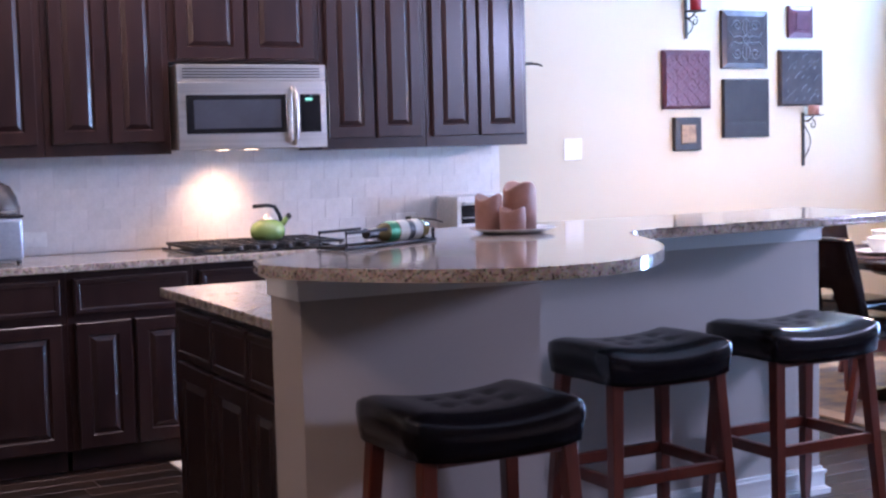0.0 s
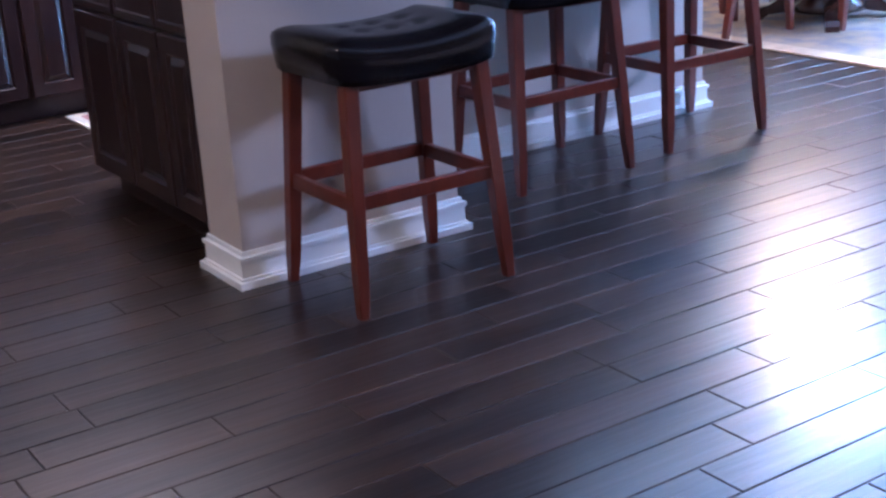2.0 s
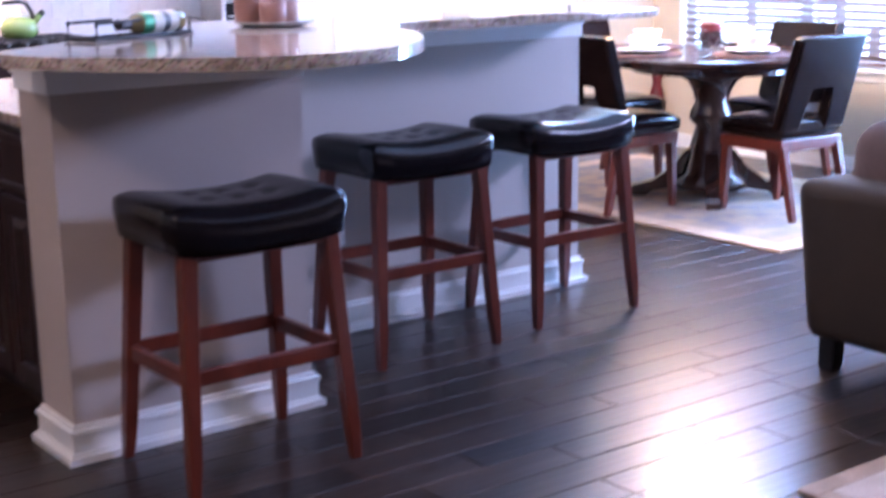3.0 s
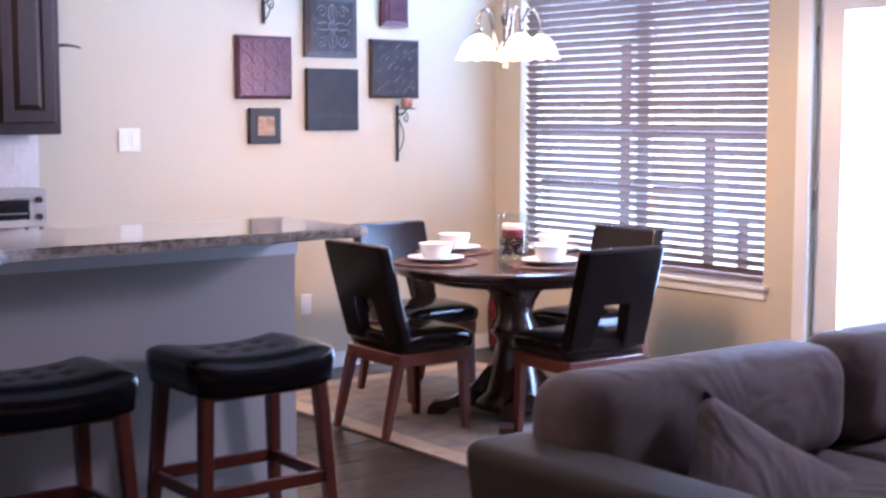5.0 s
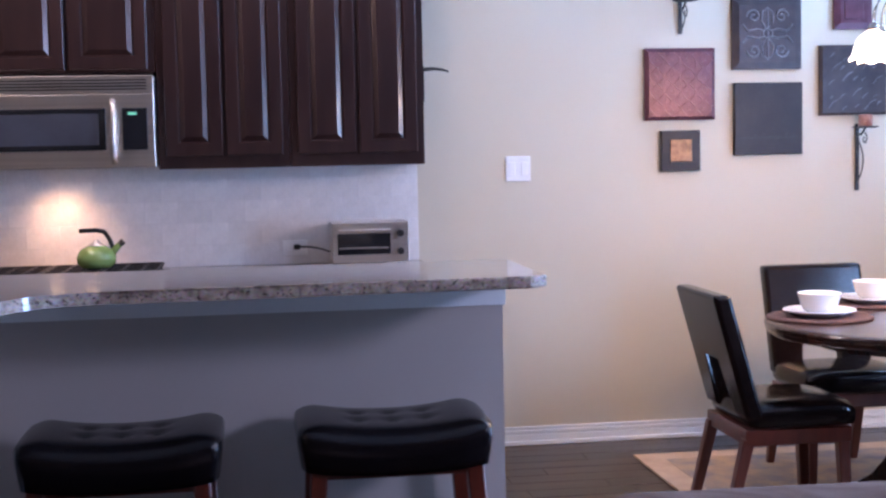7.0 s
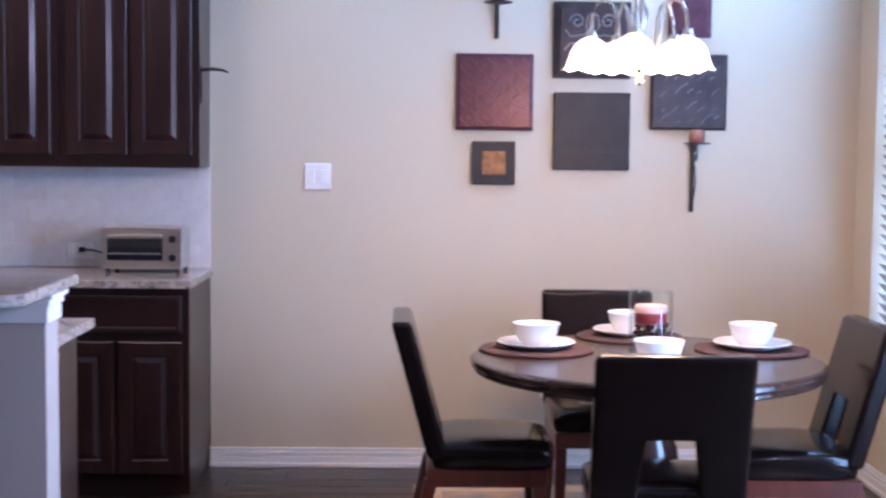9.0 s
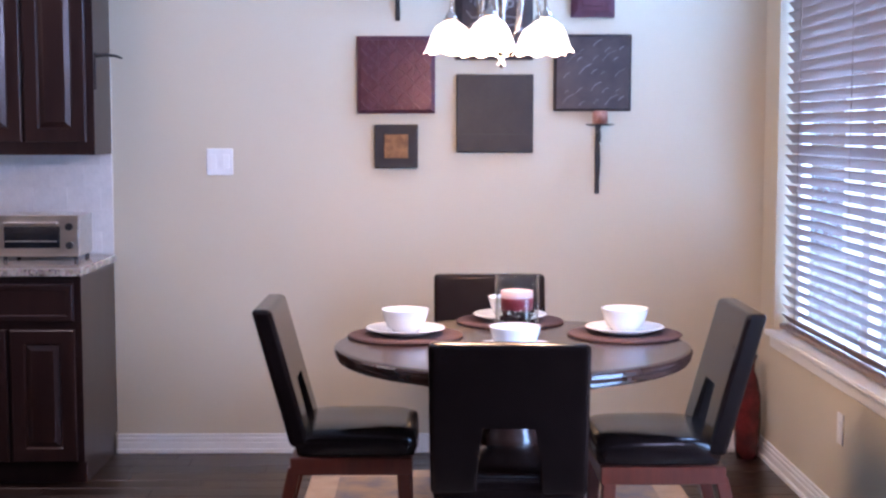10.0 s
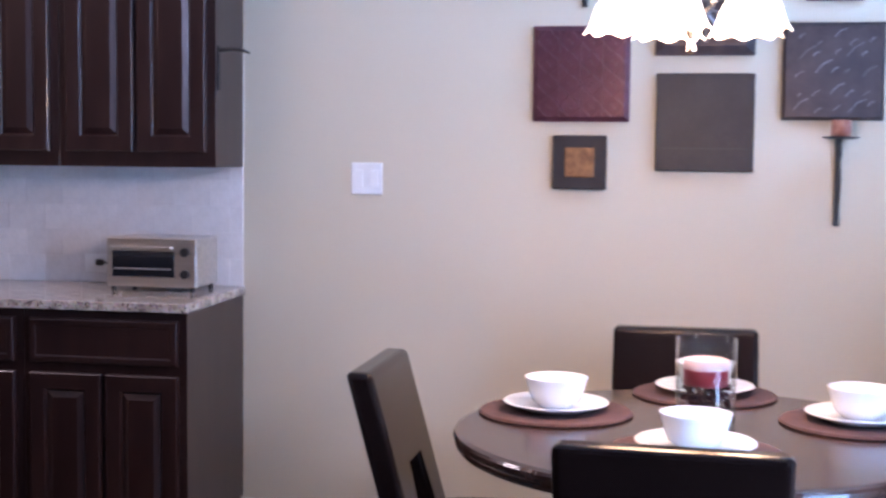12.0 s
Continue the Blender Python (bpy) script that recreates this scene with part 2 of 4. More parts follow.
def add_box(bm, x0, x1, y0, y1, z0, z1, bevel=0.0, segments=1):
    part_bm = bmesh.new()
    bmesh.ops.create_cube(part_bm, size=1, matrix=Matrix.Translation(((x0 + x1) / 2, (y0 + y1) / 2, (z0 + z1) / 2)) @ Matrix.Diagonal((abs(x1 - x0), abs(y1 - y0), abs(z1 - z0), 1)))
    if bevel:
        bmesh.ops.bevel(part_bm, geom=part_bm.edges[:], offset=bevel, segments=segments, affect="EDGES", profile=0.5)
    me = bpy.data.meshes.new("tmp")
    part_bm.to_mesh(me)
    part_bm.free()
    bm.from_mesh(me)
    bpy.data.meshes.remove(me)
    return bm


def box(x0, x1, y0, y1, z0, z1, bevel=0.0, segments=1):
    return add_box(bmesh.new(), x0, x1, y0, y1, z0, z1, bevel, segments)


def lathe(profile, steps=32, bm=None, centre=(0, 0, 0)):
    """A turned body from (radius, height) pairs."""
    bm = bm or bmesh.new()
    cx, cy, cz = centre
    rings = []
    for r, z in profile:
        if r < 1e-5:
            rings.append([bm.verts.new((cx, cy, cz + z))])
        else:
            rings.append([bm.verts.new((cx + r * math.cos(2 * math.pi * k / steps), cy + r * math.sin(2 * math.pi * k / steps), cz + z)) for k in range(steps)])
    for a, b in zip(rings, rings[1:]):
        for k in range(steps):
            j = (k + 1) % steps
            if len(a) == 1 and len(b) == 1:
                continue
            if len(a) == 1:
                bm.faces.new((a[0], b[k], b[j]))
            elif len(b) == 1:
                bm.faces.new((a[k], a[j], b[0]))
            else:
                bm.faces.new((a[k], a[j], b[j], b[k]))
    return bm


def tube(points, radius, sides=8, bm=None, taper=1.0):
    """A round rod along a run of points."""
    bm = bm or bmesh.new()
    pts = [Vector(p) for p in points]
    rings = []
    for n, p in enumerate(pts):
        d = (pts[min(n + 1, len(pts) - 1)] - pts[max(n - 1, 0)]).normalized()
        u = d.cross(Vector((0, 0, 1)) if abs(d.z) < 0.9 else Vector((1, 0, 0))).normalized()
        v = d.cross(u)
        r = radius * (1 + (taper - 1) * n / max(len(pts) - 1, 1))
        rings.append([bm.verts.new(p + r * (u * math.cos(a) + v * math.sin(a))) for a in [2 * math.pi * k / sides for k in range(sides)]])
    for a, b in zip(rings, rings[1:]):
        for k in range(sides):
            j = (k + 1) % sides
            bm.faces.new((a[k], a[j], b[j], b[k]))
    bm.faces.new(rings[0])
    bm.faces.new(rings[-1][::-1])
    return bm


def prism(outline, z0, z1, bm=None, bevel=0.0):
    """An upright body over an outline in the plan."""
    own = bmesh.new()
    low = [own.verts.new((x, y, z0)) for x, y in outline]
    top = [own.verts.new((x, y, z1)) for x, y in outline]
    own.faces.new(low[::-1])
    own.faces.new(top)
    n = len(outline)
    for k in range(n):
        own.faces.new((low[k], low[(k + 1) % n], top[(k + 1) % n], top[k]))
    if bevel:
        edges = [e for e in own.edges if abs(e.verts[0].co.z - e.verts[1].co.z) < 1e-6]
        bmesh.ops.bevel(own, geom=edges, offset=bevel, segments=3, affect="EDGES", profile=0.5)
    if bm is None:
        return own
    me = bpy.data.meshes.new("tmp")
    own.to_mesh(me)
    own.free()
    bm.from_mesh(me)
    bpy.data.meshes.remove(me)
    return bm


def leg_bm(foot, head, w0, w1):
    """A square leg from foot to head, w0 wide at the foot and w1 at the head."""
    bm = bmesh.new()
    rings = []
    for (x, y, z), w in ((foot, w0), (tuple(foot[k] + 0.15 * (head[k] - foot[k]) for k in range(3)), w0 * 1.18), (head, w1)):
        h = w / 2
        rings.append([bm.verts.new((x + a * h, y + b * h, z)) for a, b in ((-1, -1), (1, -1), (1, 1), (-1, 1))])
    for a, b in zip(rings, rings[1:]):
        for k in range(4):
            bm.faces.new((a[k], a[(k + 1) % 4], b[(k + 1) % 4], b[k]))
    bm.faces.new(rings[0][::-1])
    bm.faces.new(rings[-1])
    bmesh.ops.bevel(bm, geom=[e for e in bm.edges if abs(e.verts[0].co.z - e.verts[1].co.z) > 0.01], offset=0.004, segments=1, affect="EDGES", profile=0.5)
    return bm


# ---- the room ----
XR, XL, YB, H = 2.95, -7.4, -12.0, 3.35
WT = 0.14
WIN = (-2.14, -0.24, 0.60, 2.42)
DOOR = (-3.35, -2.42, 0.0, 2.09)
LIV = (-5.97, -5.03, 1.98, 2.64)
TRANSOM = (-1.30, -0.30, 2.58, 3.14)
part("wall_north", box(XL - WT, XR + WT, 0, WT, 0, H), M_WALL, kind="structure")
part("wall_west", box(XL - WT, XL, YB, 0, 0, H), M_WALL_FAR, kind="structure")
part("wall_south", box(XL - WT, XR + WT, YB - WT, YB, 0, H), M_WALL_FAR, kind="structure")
ew = bmesh.new()
for y0, y1, z0, z1 in ((WIN[1], 0, 0, H), (WIN[0], WIN[1], 0, WIN[2]), (WIN[0], WIN[1], WIN[3], TRANSOM[2]), (WIN[0], TRANSOM[0], TRANSOM[2], H), (TRANSOM[1], WIN[1], TRANSOM[2], H), (TRANSOM[0], TRANSOM[1], TRANSOM[3], H), (DOOR[1], WIN[0], 0, H),
                       (DOOR[0], DOOR[1], DOOR[3], H), (LIV[1], DOOR[0], 0, H), (LIV[0], LIV[1], 0, LIV[2]), (LIV[0], LIV[1], LIV[3], H), (YB, LIV[0], 0, H)):
    add_box(ew, XR, XR + WT, y0, y1, z0, z1)
part("wall_east", ew, M_WALL, kind="structure")
part("ceiling", box(XL - WT, XR + WT, YB - WT, WT, H, H + 0.1), M_CEIL, kind="structure")
part("floor", box(XL, XR, YB, 0, -0.08, -0.006), M_SUB, kind="structure")
part("ground", box(XR + WT, 60, -50, 50, -0.25, -0.15), M_OUT, kind="structure")


def skirting(name, x0, y0, x1, y1, side, h=0.089, t=0.016, ends=(0, 0)):
    """A stepped baseboard along a wall; side: the way it stands out."""
    bm = bmesh.new()
    sx, sy = side
    for z0, z1, d in ((0, 0.020, t + 0.010), (0.020, h * 0.56, t), (h * 0.56, h * 0.61, t * 0.5), (h * 0.61, h * 0.80, t * 0.9), (h * 0.80, h * 0.85, t * 0.4), (h * 0.85, h, t * 0.65)):
        ax, bx = sorted((x0, x1)) if sy else sorted((x0, x0 + sx * d))
        ay, by = sorted((y0, y1)) if sx else sorted((y0, y0 + sy * d))
        if sy:
            ax, bx = ax - ends[0] * d, bx + ends[1] * d
        add_box(bm, ax, bx, ay, by, z0, z1, min(0.003, (z1 - z0) * 0.4), 2)
    return part(name, bm, M_TRIM, kind="structure")


skirting("baseboard", 0.0, 0, XR, 0, (0, -1))
skirting("baseboard", XR, -2.33, XR, -0.02, (-1, 0))
skirting("baseboard", XR, YB, XR, DOOR[0] - 0.09, (-1, 0))
skirting("baseboard", XL, YB, XL, 0, (1, 0))
skirting("baseboard", XL, YB, XR, YB, (0, 1))

# dining window
win = tagged(new("window_1"), "wide double window with lowered mauve-brown blinds and a painted sill", "window", kind="structure")
fr = bmesh.new()
y0, y1, z0, z1 = WIN
xw = XR + 0.09
for a, b, c, d in ((y0, y1, z0, z0 + 0.05), (y0, y1, z1 - 0.05, z1), (y0, y0 + 0.05, z0 + 0.05, z1 - 0.05), (y1 - 0.05, y1, z0 + 0.05, z1 - 0.05),
                   ((y0 + y1) / 2 - 0.045, (y0 + y1) / 2 + 0.045, z0 + 0.05, z1 - 0.05)):
    add_box(fr, xw, xw + 0.045, a, b, c, d, 0.003)
part("window_frame", fr, M_TRIM, win)
zm = 1.385
for k, (a, b) in enumerate(((y0 + 0.05, (y0 + y1) / 2 - 0.045), ((y0 + y1) / 2 + 0.045, y1 - 0.05))):
    part("sash_rail", box(xw + 0.004, xw + 0.04, a, b, zm - 0.022, zm + 0.022, 0.003), M_TRIM, win)
    for c, d in ((z0 + 0.05, zm - 0.022), (zm + 0.022, z1 - 0.05)):
        pane = part("pane", box(xw + 0.018, xw + 0.023, a, b, c, d), M_GLASS, win)
        pane.visible_shadow = False
part("window_sill", box(XR - 0.035, XR + 0.09, y0 - 0.035, y1 + 0.035, z0 - 0.022, z0 + 0.001, 0.005, 2), M_TRIM, win)
part("sill_apron", box(XR - 0.014, XR, y0 - 0.02, y1 + 0.02, z0 - 0.075, z0 - 0.022, 0.004), M_TRIM, win)

blind = thing("window_blind", "lowered mauve-brown faux-wood blind with tilted slats", "blind", (XR + 0.045, 0, 0))
part("headrail", box(-0.03, 0.03, y0 + 0.012, y1 - 0.012, z1 - 0.07, z1 - 0.005, 0.003), M_BLIND, blind)
part("bottom_rail", box(-0.026, 0.026, y0 + 0.012, y1 - 0.012, z0 + 0.012, z0 + 0.034, 0.003), M_BLIND, blind)
slat = None
z = z0 + 0.058
while z < z1 - 0.08:
    if slat is None:
        bm = box(-0.025, 0.025, y0 + 0.014, y1 - 0.014, -0.0014, 0.0014, 0.0008)
        bmesh.ops.rotate(bm, verts=bm.verts, cent=(0, 0, 0), matrix=Euler((0, radians(50), 0)).to_matrix())
        slat = part("slat", bm, M_BLIND, blind)
        slat.location.z = z
    else:
        s = slat.copy()
        scene.collection.objects.link(s)
        s.location.z = z
    z += 0.0435
for yy in (y0 + 0.25, (y0 + y1) / 2, y1 - 0.25):
    part("ladder_cord", tube([(-0.024, yy, z0 + 0.03), (-0.024, yy, z1 - 0.05)], 0.0015, 5), M_BLIND, blind)

# patio door
door = tagged(new("door_1"), "closed white patio door with a full-height glass pane", "door", kind="structure")
y0, y1, z0, z1 = DOOR
case = bmesh.new()
add_box(case, XR - 0.018, XR, y1, y1 + 0.085, 0, z1 + 0.085, 0.004)
add_box(case, XR - 0.018, XR, y0 - 0.085, y0, 0, z1 + 0.085, 0.004)
add_box(case, XR - 0.018, XR, y0, y1, z1, z1 + 0.085, 0.004)
part("door_casing", case, M_TRIM, door)
leaf = bmesh.new()
for a, b, c, d in ((y0 + 0.003, y0 + 0.15, 0.01, z1 - 0.004), (y1 - 0.15, y1 - 0.003, 0.01, z1 - 0.004), (y0 + 0.15, y1 - 0.15, z1 - 0.13, z1 - 0.004), (y0 + 0.15, y1 - 0.15, 0.01, 0.24)):
    add_box(leaf, XR + 0.03, XR + 0.075, a, b, c, d, 0.002)
part("door_leaf", leaf, M_TRIM, door)
dp = part("pane", box(XR + 0.05, XR + 0.056, y0 + 0.15, y1 - 0.15, 0.24, z1 - 0.13), M_GLASS, door)
dp.visible_shadow = False
for z in (0.25, 1.05, 1.85):
    part("hinge", tube([(XR + 0.022, y1 - 0.006, z - 0.045), (XR + 0.022, y1 - 0.006, z + 0.045)], 0.007), M_CHANDELIER, door)

# small fixed window above the dining window
tw = tagged(new("window_3"), "small fixed window high above the dining window", "window", kind="structure")
y0, y1, z0, z1 = TRANSOM
fr = bmesh.new()
for a, b, c, d in ((y0, y1, z0, z0 + 0.04), (y0, y1, z1 - 0.04, z1), (y0, y0 + 0.04, z0 + 0.04, z1 - 0.04), (y1 - 0.04, y1, z0 + 0.04, z1 - 0.04)):
    add_box(fr, XR + 0.06, XR + 0.11, a, b, c, d, 0.003)
part("window_frame", fr, M_TRIM, tw)

# assumed living-room window beside the walk, out of view, added to admit fill light
lw = tagged(new("assumed_window"), "unseen high living-room window with a white frame, added for fill light", "window", kind="structure")
y0, y1, z0, z1 = LIV
fr = bmesh.new()
for a, b, c, d in ((y0, y1, z0, z0 + 0.05), (y0, y1, z1 - 0.05, z1), (y0, y0 + 0.05, z0 + 0.05, z1 - 0.05), (y1 - 0.05, y1, z0 + 0.05, z1 - 0.05), ((y0 + y1) / 2 - 0.04, (y0 + y1) / 2 + 0.04, z0 + 0.05, z1 - 0.05)):
    add_box(fr, XR + 0.06, XR + 0.11, a, b, c, d, 0.003)
part("window_frame", fr, M_TRIM, lw)

# the glare of the bright yard beyond the panes
M_YARD = glow("sunlit_yard_glare", (0.66, 0.84, 1.0), 4.5)
part("backdrop", box(7.0, 7.05, -16, 12, -0.15, 7.0), M_YARD, kind="structure")

# fence posts and rail in the yard
fence = thing("patio_fence", "dark posts and rail of a patio fence beyond the window", "fence", (5.0, 0, -0.15))
for py, ph in ((0.90, 2.2), (0.04, 1.45), (-0.28, 0.85)):
    part("post", box(-0.03, 0.03, py - 0.03, py + 0.03, 0, ph, 0.004), M_FENCE, fence)
for ya, yb, rz in ((0.93, 2.4, 1.05), (0.07, 0.87, 1.05)):
    part("rail", box(-0.02, 0.02, ya, yb, rz - 0.03, rz + 0.03, 0.004), M_FENCE, fence)

# ---- breakfast bar ----
BF, BS, BX0, BX1, XSTEP = -3.165, -2.555, -2.438, -0.070, -1.70
TOPZ = 1.10
bar = tagged(new("bar_wall"), "painted half wall with white cap trim and stepped baseboard", "half wall", kind="structure")
part("wall_face", prism([(BX0, BF), (XSTEP, BF), (XSTEP, BS), (BX1, BS), (BX1, BS + 0.13), (XSTEP - 0.3, BS + 0.13), (XSTEP - 0.3, BF + 0.22), (BX0, BF + 0.22)], 0, 1.07), M_BAR, bar)
sk = bmesh.new()
cap = bmesh.new()
for z0_, z1_, d in ((0, 0.022, 0.030), (0.022, 0.030, 0.020), (0.030, 0.078, 0.014), (0.078, 0.092, 0.019), (0.092, 0.106, 0.008)):
    prism([(BX0 - d, BF - d), (XSTEP + d, BF - d), (XSTEP + d, BS - d), (BX1 + d, BS - d), (BX1 + d, BS + 0.13 + d), (XSTEP - 0.31, BS + 0.13 + d), (XSTEP - 0.31, BF + 0.22 + d), (BX0 - d, BF + 0.22 + d)], z0_, z1_, sk, 0.001)
for z0_, z1_, d in ((0.985, 1.03, 0.008), (1.03, 1.05, 0.014), (1.05, 1.0705, 0.024)):
    prism([(BX0 - d, BF - d), (XSTEP + d, BF - d), (XSTEP + d, BS - d), (BX1 + d, BS - d), (BX1 + d, BS + 0.13 + d), (XSTEP - 0.31, BS + 0.13 + d), (XSTEP - 0.31, BF + 0.22 + d), (BX0 - d, BF + 0.22 + d)], z0_, z1_, cap, 0.001)
part("baseboard", sk, M_TRIM, bar)
part("cap_trim", cap, M_TRIM, bar)

lobe = [(-2.60, -3.30), (-2.545, -3.46), (-2.40, -3.66), (-2.23, -3.80), (-2.02, -3.86), (-1.80, -3.80), (-1.58, -3.60), (-1.44, -3.36), (-1.345, -3.12), (-1.27, -3.03), (-1.15, -2.985)]


def smooth_run(pts, n=6):
    out = []
    for k in range(len(pts) - 1):
        p0, p1, p2, p3 = (Vector(pts[max(k - 1, 0)]), Vector(pts[k]), Vector(pts[k + 1]), Vector(pts[min(k + 2, len(pts) - 1)]))
        for i in range(n):
            t = i / n
            out.append(tuple(0.5 * ((2 * p1) + (p2 - p0) * t + (2 * p0 - 5 * p1 + 4 * p2 - p3) * t * t + (3 * p1 - p0 - 3 * p2 + p3) * t ** 3)))
    return out + [pts[-1]]


outline = smooth_run(lobe) + [(-0.07, -2.965), (-0.02, -2.93), (-0.02, -2.395), (-1.75, -2.395), (-1.95, -2.72), (-2.34, -3.01), (-2.57, -3.18)]
tagged(part("bar_worktop", prism(outline, 1.071, 1.071 + 0.032, bevel=0.008), M_GRANITE), "raised speckled granite bar top with a rounded bulge", "countertop")

# lower counter behind the bar
lower = thing("island_cabinet", "dark espresso base cabinets behind the half wall", "cabinet")
part("body", prism([(-2.40, -2.94), (-2.02, -2.94), (-2.02, -2.42), (-0.15, -2.42), (-0.15, -1.89), (-2.40, -1.89)], 0.10, 0.875), M_CAB, lower)
part("toe_kick", prism([(-2.33, -2.94), (-2.02, -2.94), (-2.02, -2.42), (-0.17, -2.42), (-0.17, -1.95), (-2.33, -1.93)], 0.0, 0.10), M_CAB, lower)


def door_panel(w, h, t=0.02, rail=0.055):
    """A raised-panel front in the x-z plane, facing -y, from the origin."""
    bm = bmesh.new()
    rail = min(rail, w * 0.28, h * 0.28)
    steps = [(0, 0), (0.004, -0.004), (rail, -0.004), (rail + 0.008, 0.007), (rail + 0.030, -0.003), (rail + 0.034, -0.003)]
    if h < 0.2:
        steps = [(0, 0), (0.006, -0.004), (0.022, -0.004), (0.028, -0.001)]
    rings = []
    rings.append([bm.verts.new((x, t, z)) for x, z in ((0, 0), (w, 0), (w, h), (0, h))])
    for d, y in steps:
        d = min(d, w / 2 - 0.002, h / 2 - 0.002)
        rings.append([bm.verts.new((x, y, z)) for x, z in ((d, d), (w - d, d), (w - d, h - d), (d, h - d))])
    for a, b in zip(rings, rings[1:]):
        for k in range(4):
            bm.faces.new((a[k], a[(k + 1) % 4], b[(k + 1) % 4], b[k]))
    bm.faces.new(rings[-1])
    bm.faces.new(rings[0][::-1])
    return bm


def front(name, x, y, z, w, h, parent, turn=0.0):
    ob = part(name, door_panel(w, h), M_CAB, parent)
    ob.matrix_local = pose(x, y, z, 0, 0, turn)
    return ob


for ya, yb in ((-2.33, -1.96), (-2.67, -2.345), (-2.935, -2.685)):
    front("drawer_front", -2.42, yb, 0.685, yb - ya, 0.165, lower, -90)
    front("cabinet_door", -2.42, yb, 0.12, yb - ya, 0.55, lower, -90)
for k in range(4):
    front("cabinet_door", -2.38 + 0.555 * k + 0.54, -1.87, 0.12, 0.54, 0.55, lower, 180)
    front("drawer_front", -2.38 + 0.555 * k + 0.54, -1.87, 0.685, 0.54, 0.165, lower, 180)
tagged(part("island_worktop", prism([(-2.445, -2.95), (-2.02, -2.95), (-2.02, -2.424), (-0.10, -2.424), (-0.10, -1.86), (-2.445, -1.86)], 0.882, 0.914, bevel=0.004), M_GRANITE), "lower speckled granite counter behind the bar", "countertop")

# ---- kitchen wall ----
CB = -3.7


def base_cabinet(x0, x1, doors):
    c = thing("base_cabinet", "dark espresso base cabinet with raised-panel doors below drawers", "cabinet", (x0, 0, 0), group="kitchen base cabinets")
    w = x1 - x0
    part("body", box(0.001, w - 0.001, -0.60, -0.002, 0.10, 0.882, 0.001), M_CAB, c)
    part("toe_kick", box(0.01, w - 0.01, -0.53, -0.01, 0, 0.10), M_CAB, c)
    dw = (w - 0.04) / doors
    front("drawer_front", 0.029, -0.622, 0.695, w - 0.058, 0.155, c)
    for k in range(doors):
        front("cabinet_door", 0.02 + dw * k + 0.009, -0.622, 0.11, dw - 0.018, 0.55, c)
    return c


for a, b, n in ((-3.7, -3.08, 2), (-3.08, -2.50, 1), (-2.50, -1.94, 2), (-1.94, -1.16, 2), (-1.16, -0.6, 2), (-0.6, 0.0, 2)):
    base_cabinet(a, b, n)
tagged(part("kitchen_worktop", box(CB, 0.012, -0.645, -0.012, 0.883, 0.915, 0.004, 2), M_GRANITE), "speckled granite counter along the tiled wall", "countertop")


def upper_cabinet(x0, x1, z0, doors, depth=0.31):
    c = thing("wall_cabinet", "dark espresso wall cabinet with raised-panel doors", "cabinet", (x0, 0, z0), group="kitchen wall cabinets")
    w, h = x1 - x0, 2.45 - z0
    part("body", box(0.001, w - 0.001, -depth, -0.002, 0, h, 0.001), M_CAB, c)
    dw = (w - 0.05) / doors
    lift = 0.055 if z0 < 1.6 else 0.014
    for k in range(doors):
        front("cabinet_door", 0.025 + dw * k + 0.008, -depth - 0.022, lift, dw - 0.016, h - lift - 0.02, c)
    return c


for a, b, z, n in ((-3.7, -3.06, 1.372, 2), (-3.06, -2.50, 1.372, 2), (-2.50, -1.925, 1.372, 2), (-1.925, -1.175, 1.795, 2), (-1.175, -0.60, 1.372, 2), (-0.60, 0.0, 1.372, 2)):
    upper_cabinet(a, b, z, n)
splash = tagged(new("backsplash"), "pale tumbled stone tile backsplash", "backsplash", kind="structure")
part("grout_bed", box(CB, 0.0, -0.006, 0, 0.915, 1.80), M_GROUT, splash)

mw = thing("microwave", "stainless over-the-range microwave with a black glass door", "microwave", (-1.917, 0, 1.385))
W = 0.735
part("body", box(0, W, -0.385, -0.013, 0, 0.395, 0.004), M_STEEL, mw)
part("front_panel", box(0, W, -0.405, -0.386, 0.0, 0.315, 0.004), M_STEEL, mw)
part("vent_grille", box(0, W, -0.400, -0.386, 0.318, 0.395, 0.003), M_STEEL, mw)
for k in range(4):
    part("vent_slot", box(0.03, W - 0.03, -0.4025, -0.399, 0.333 + 0.013 * k, 0.338 + 0.013 * k), M_BLACK, mw)
part("window_glass", box(0.04, 0.53, -0.410, -0.404, 0.075, 0.255, 0.003), M_BLACKGLASS, mw)
part("inner_glass", box(0.075, 0.50, -0.4112, -0.4095, 0.098, 0.232, 0.001), material("grey_oven_mesh", (0.055, 0.06, 0.075), 0.15, fine=0.1), mw)
part("control_panel", box(0.60, 0.705, -0.410, -0.404, 0.075, 0.255, 0.003), M_BLACKGLASS, mw)
part("display", box(0.625, 0.66, -0.4115, -0.4095, 0.225, 0.236), glow("green_display", (0.2, 0.8, 0.5), 0.25), mw)
part("handle", tube([(0.562, -0.41, 0.025), (0.562, -0.44, 0.05), (0.562, -0.450, 0.15), (0.562, -0.44, 0.26), (0.562, -0.41, 0.285)], 0.014, 10), M_STEEL, mw, "curved steel handle", smooth=True)
for bx in (0.25, 0.40):
    part("lamp_lens", box(bx, bx + 0.05, -0.22, -0.17, -0.0015, 0.001), M_BULB, mw)
spot = bpy.data.lights.new("hood_lamp", "SPOT")
spot.energy, spot.color, spot.spot_size, spot.spot_blend, spot.shadow_soft_size = 13, WARM, radians(120), 1.0, 0.06
so = new("hood_lamp", spot)
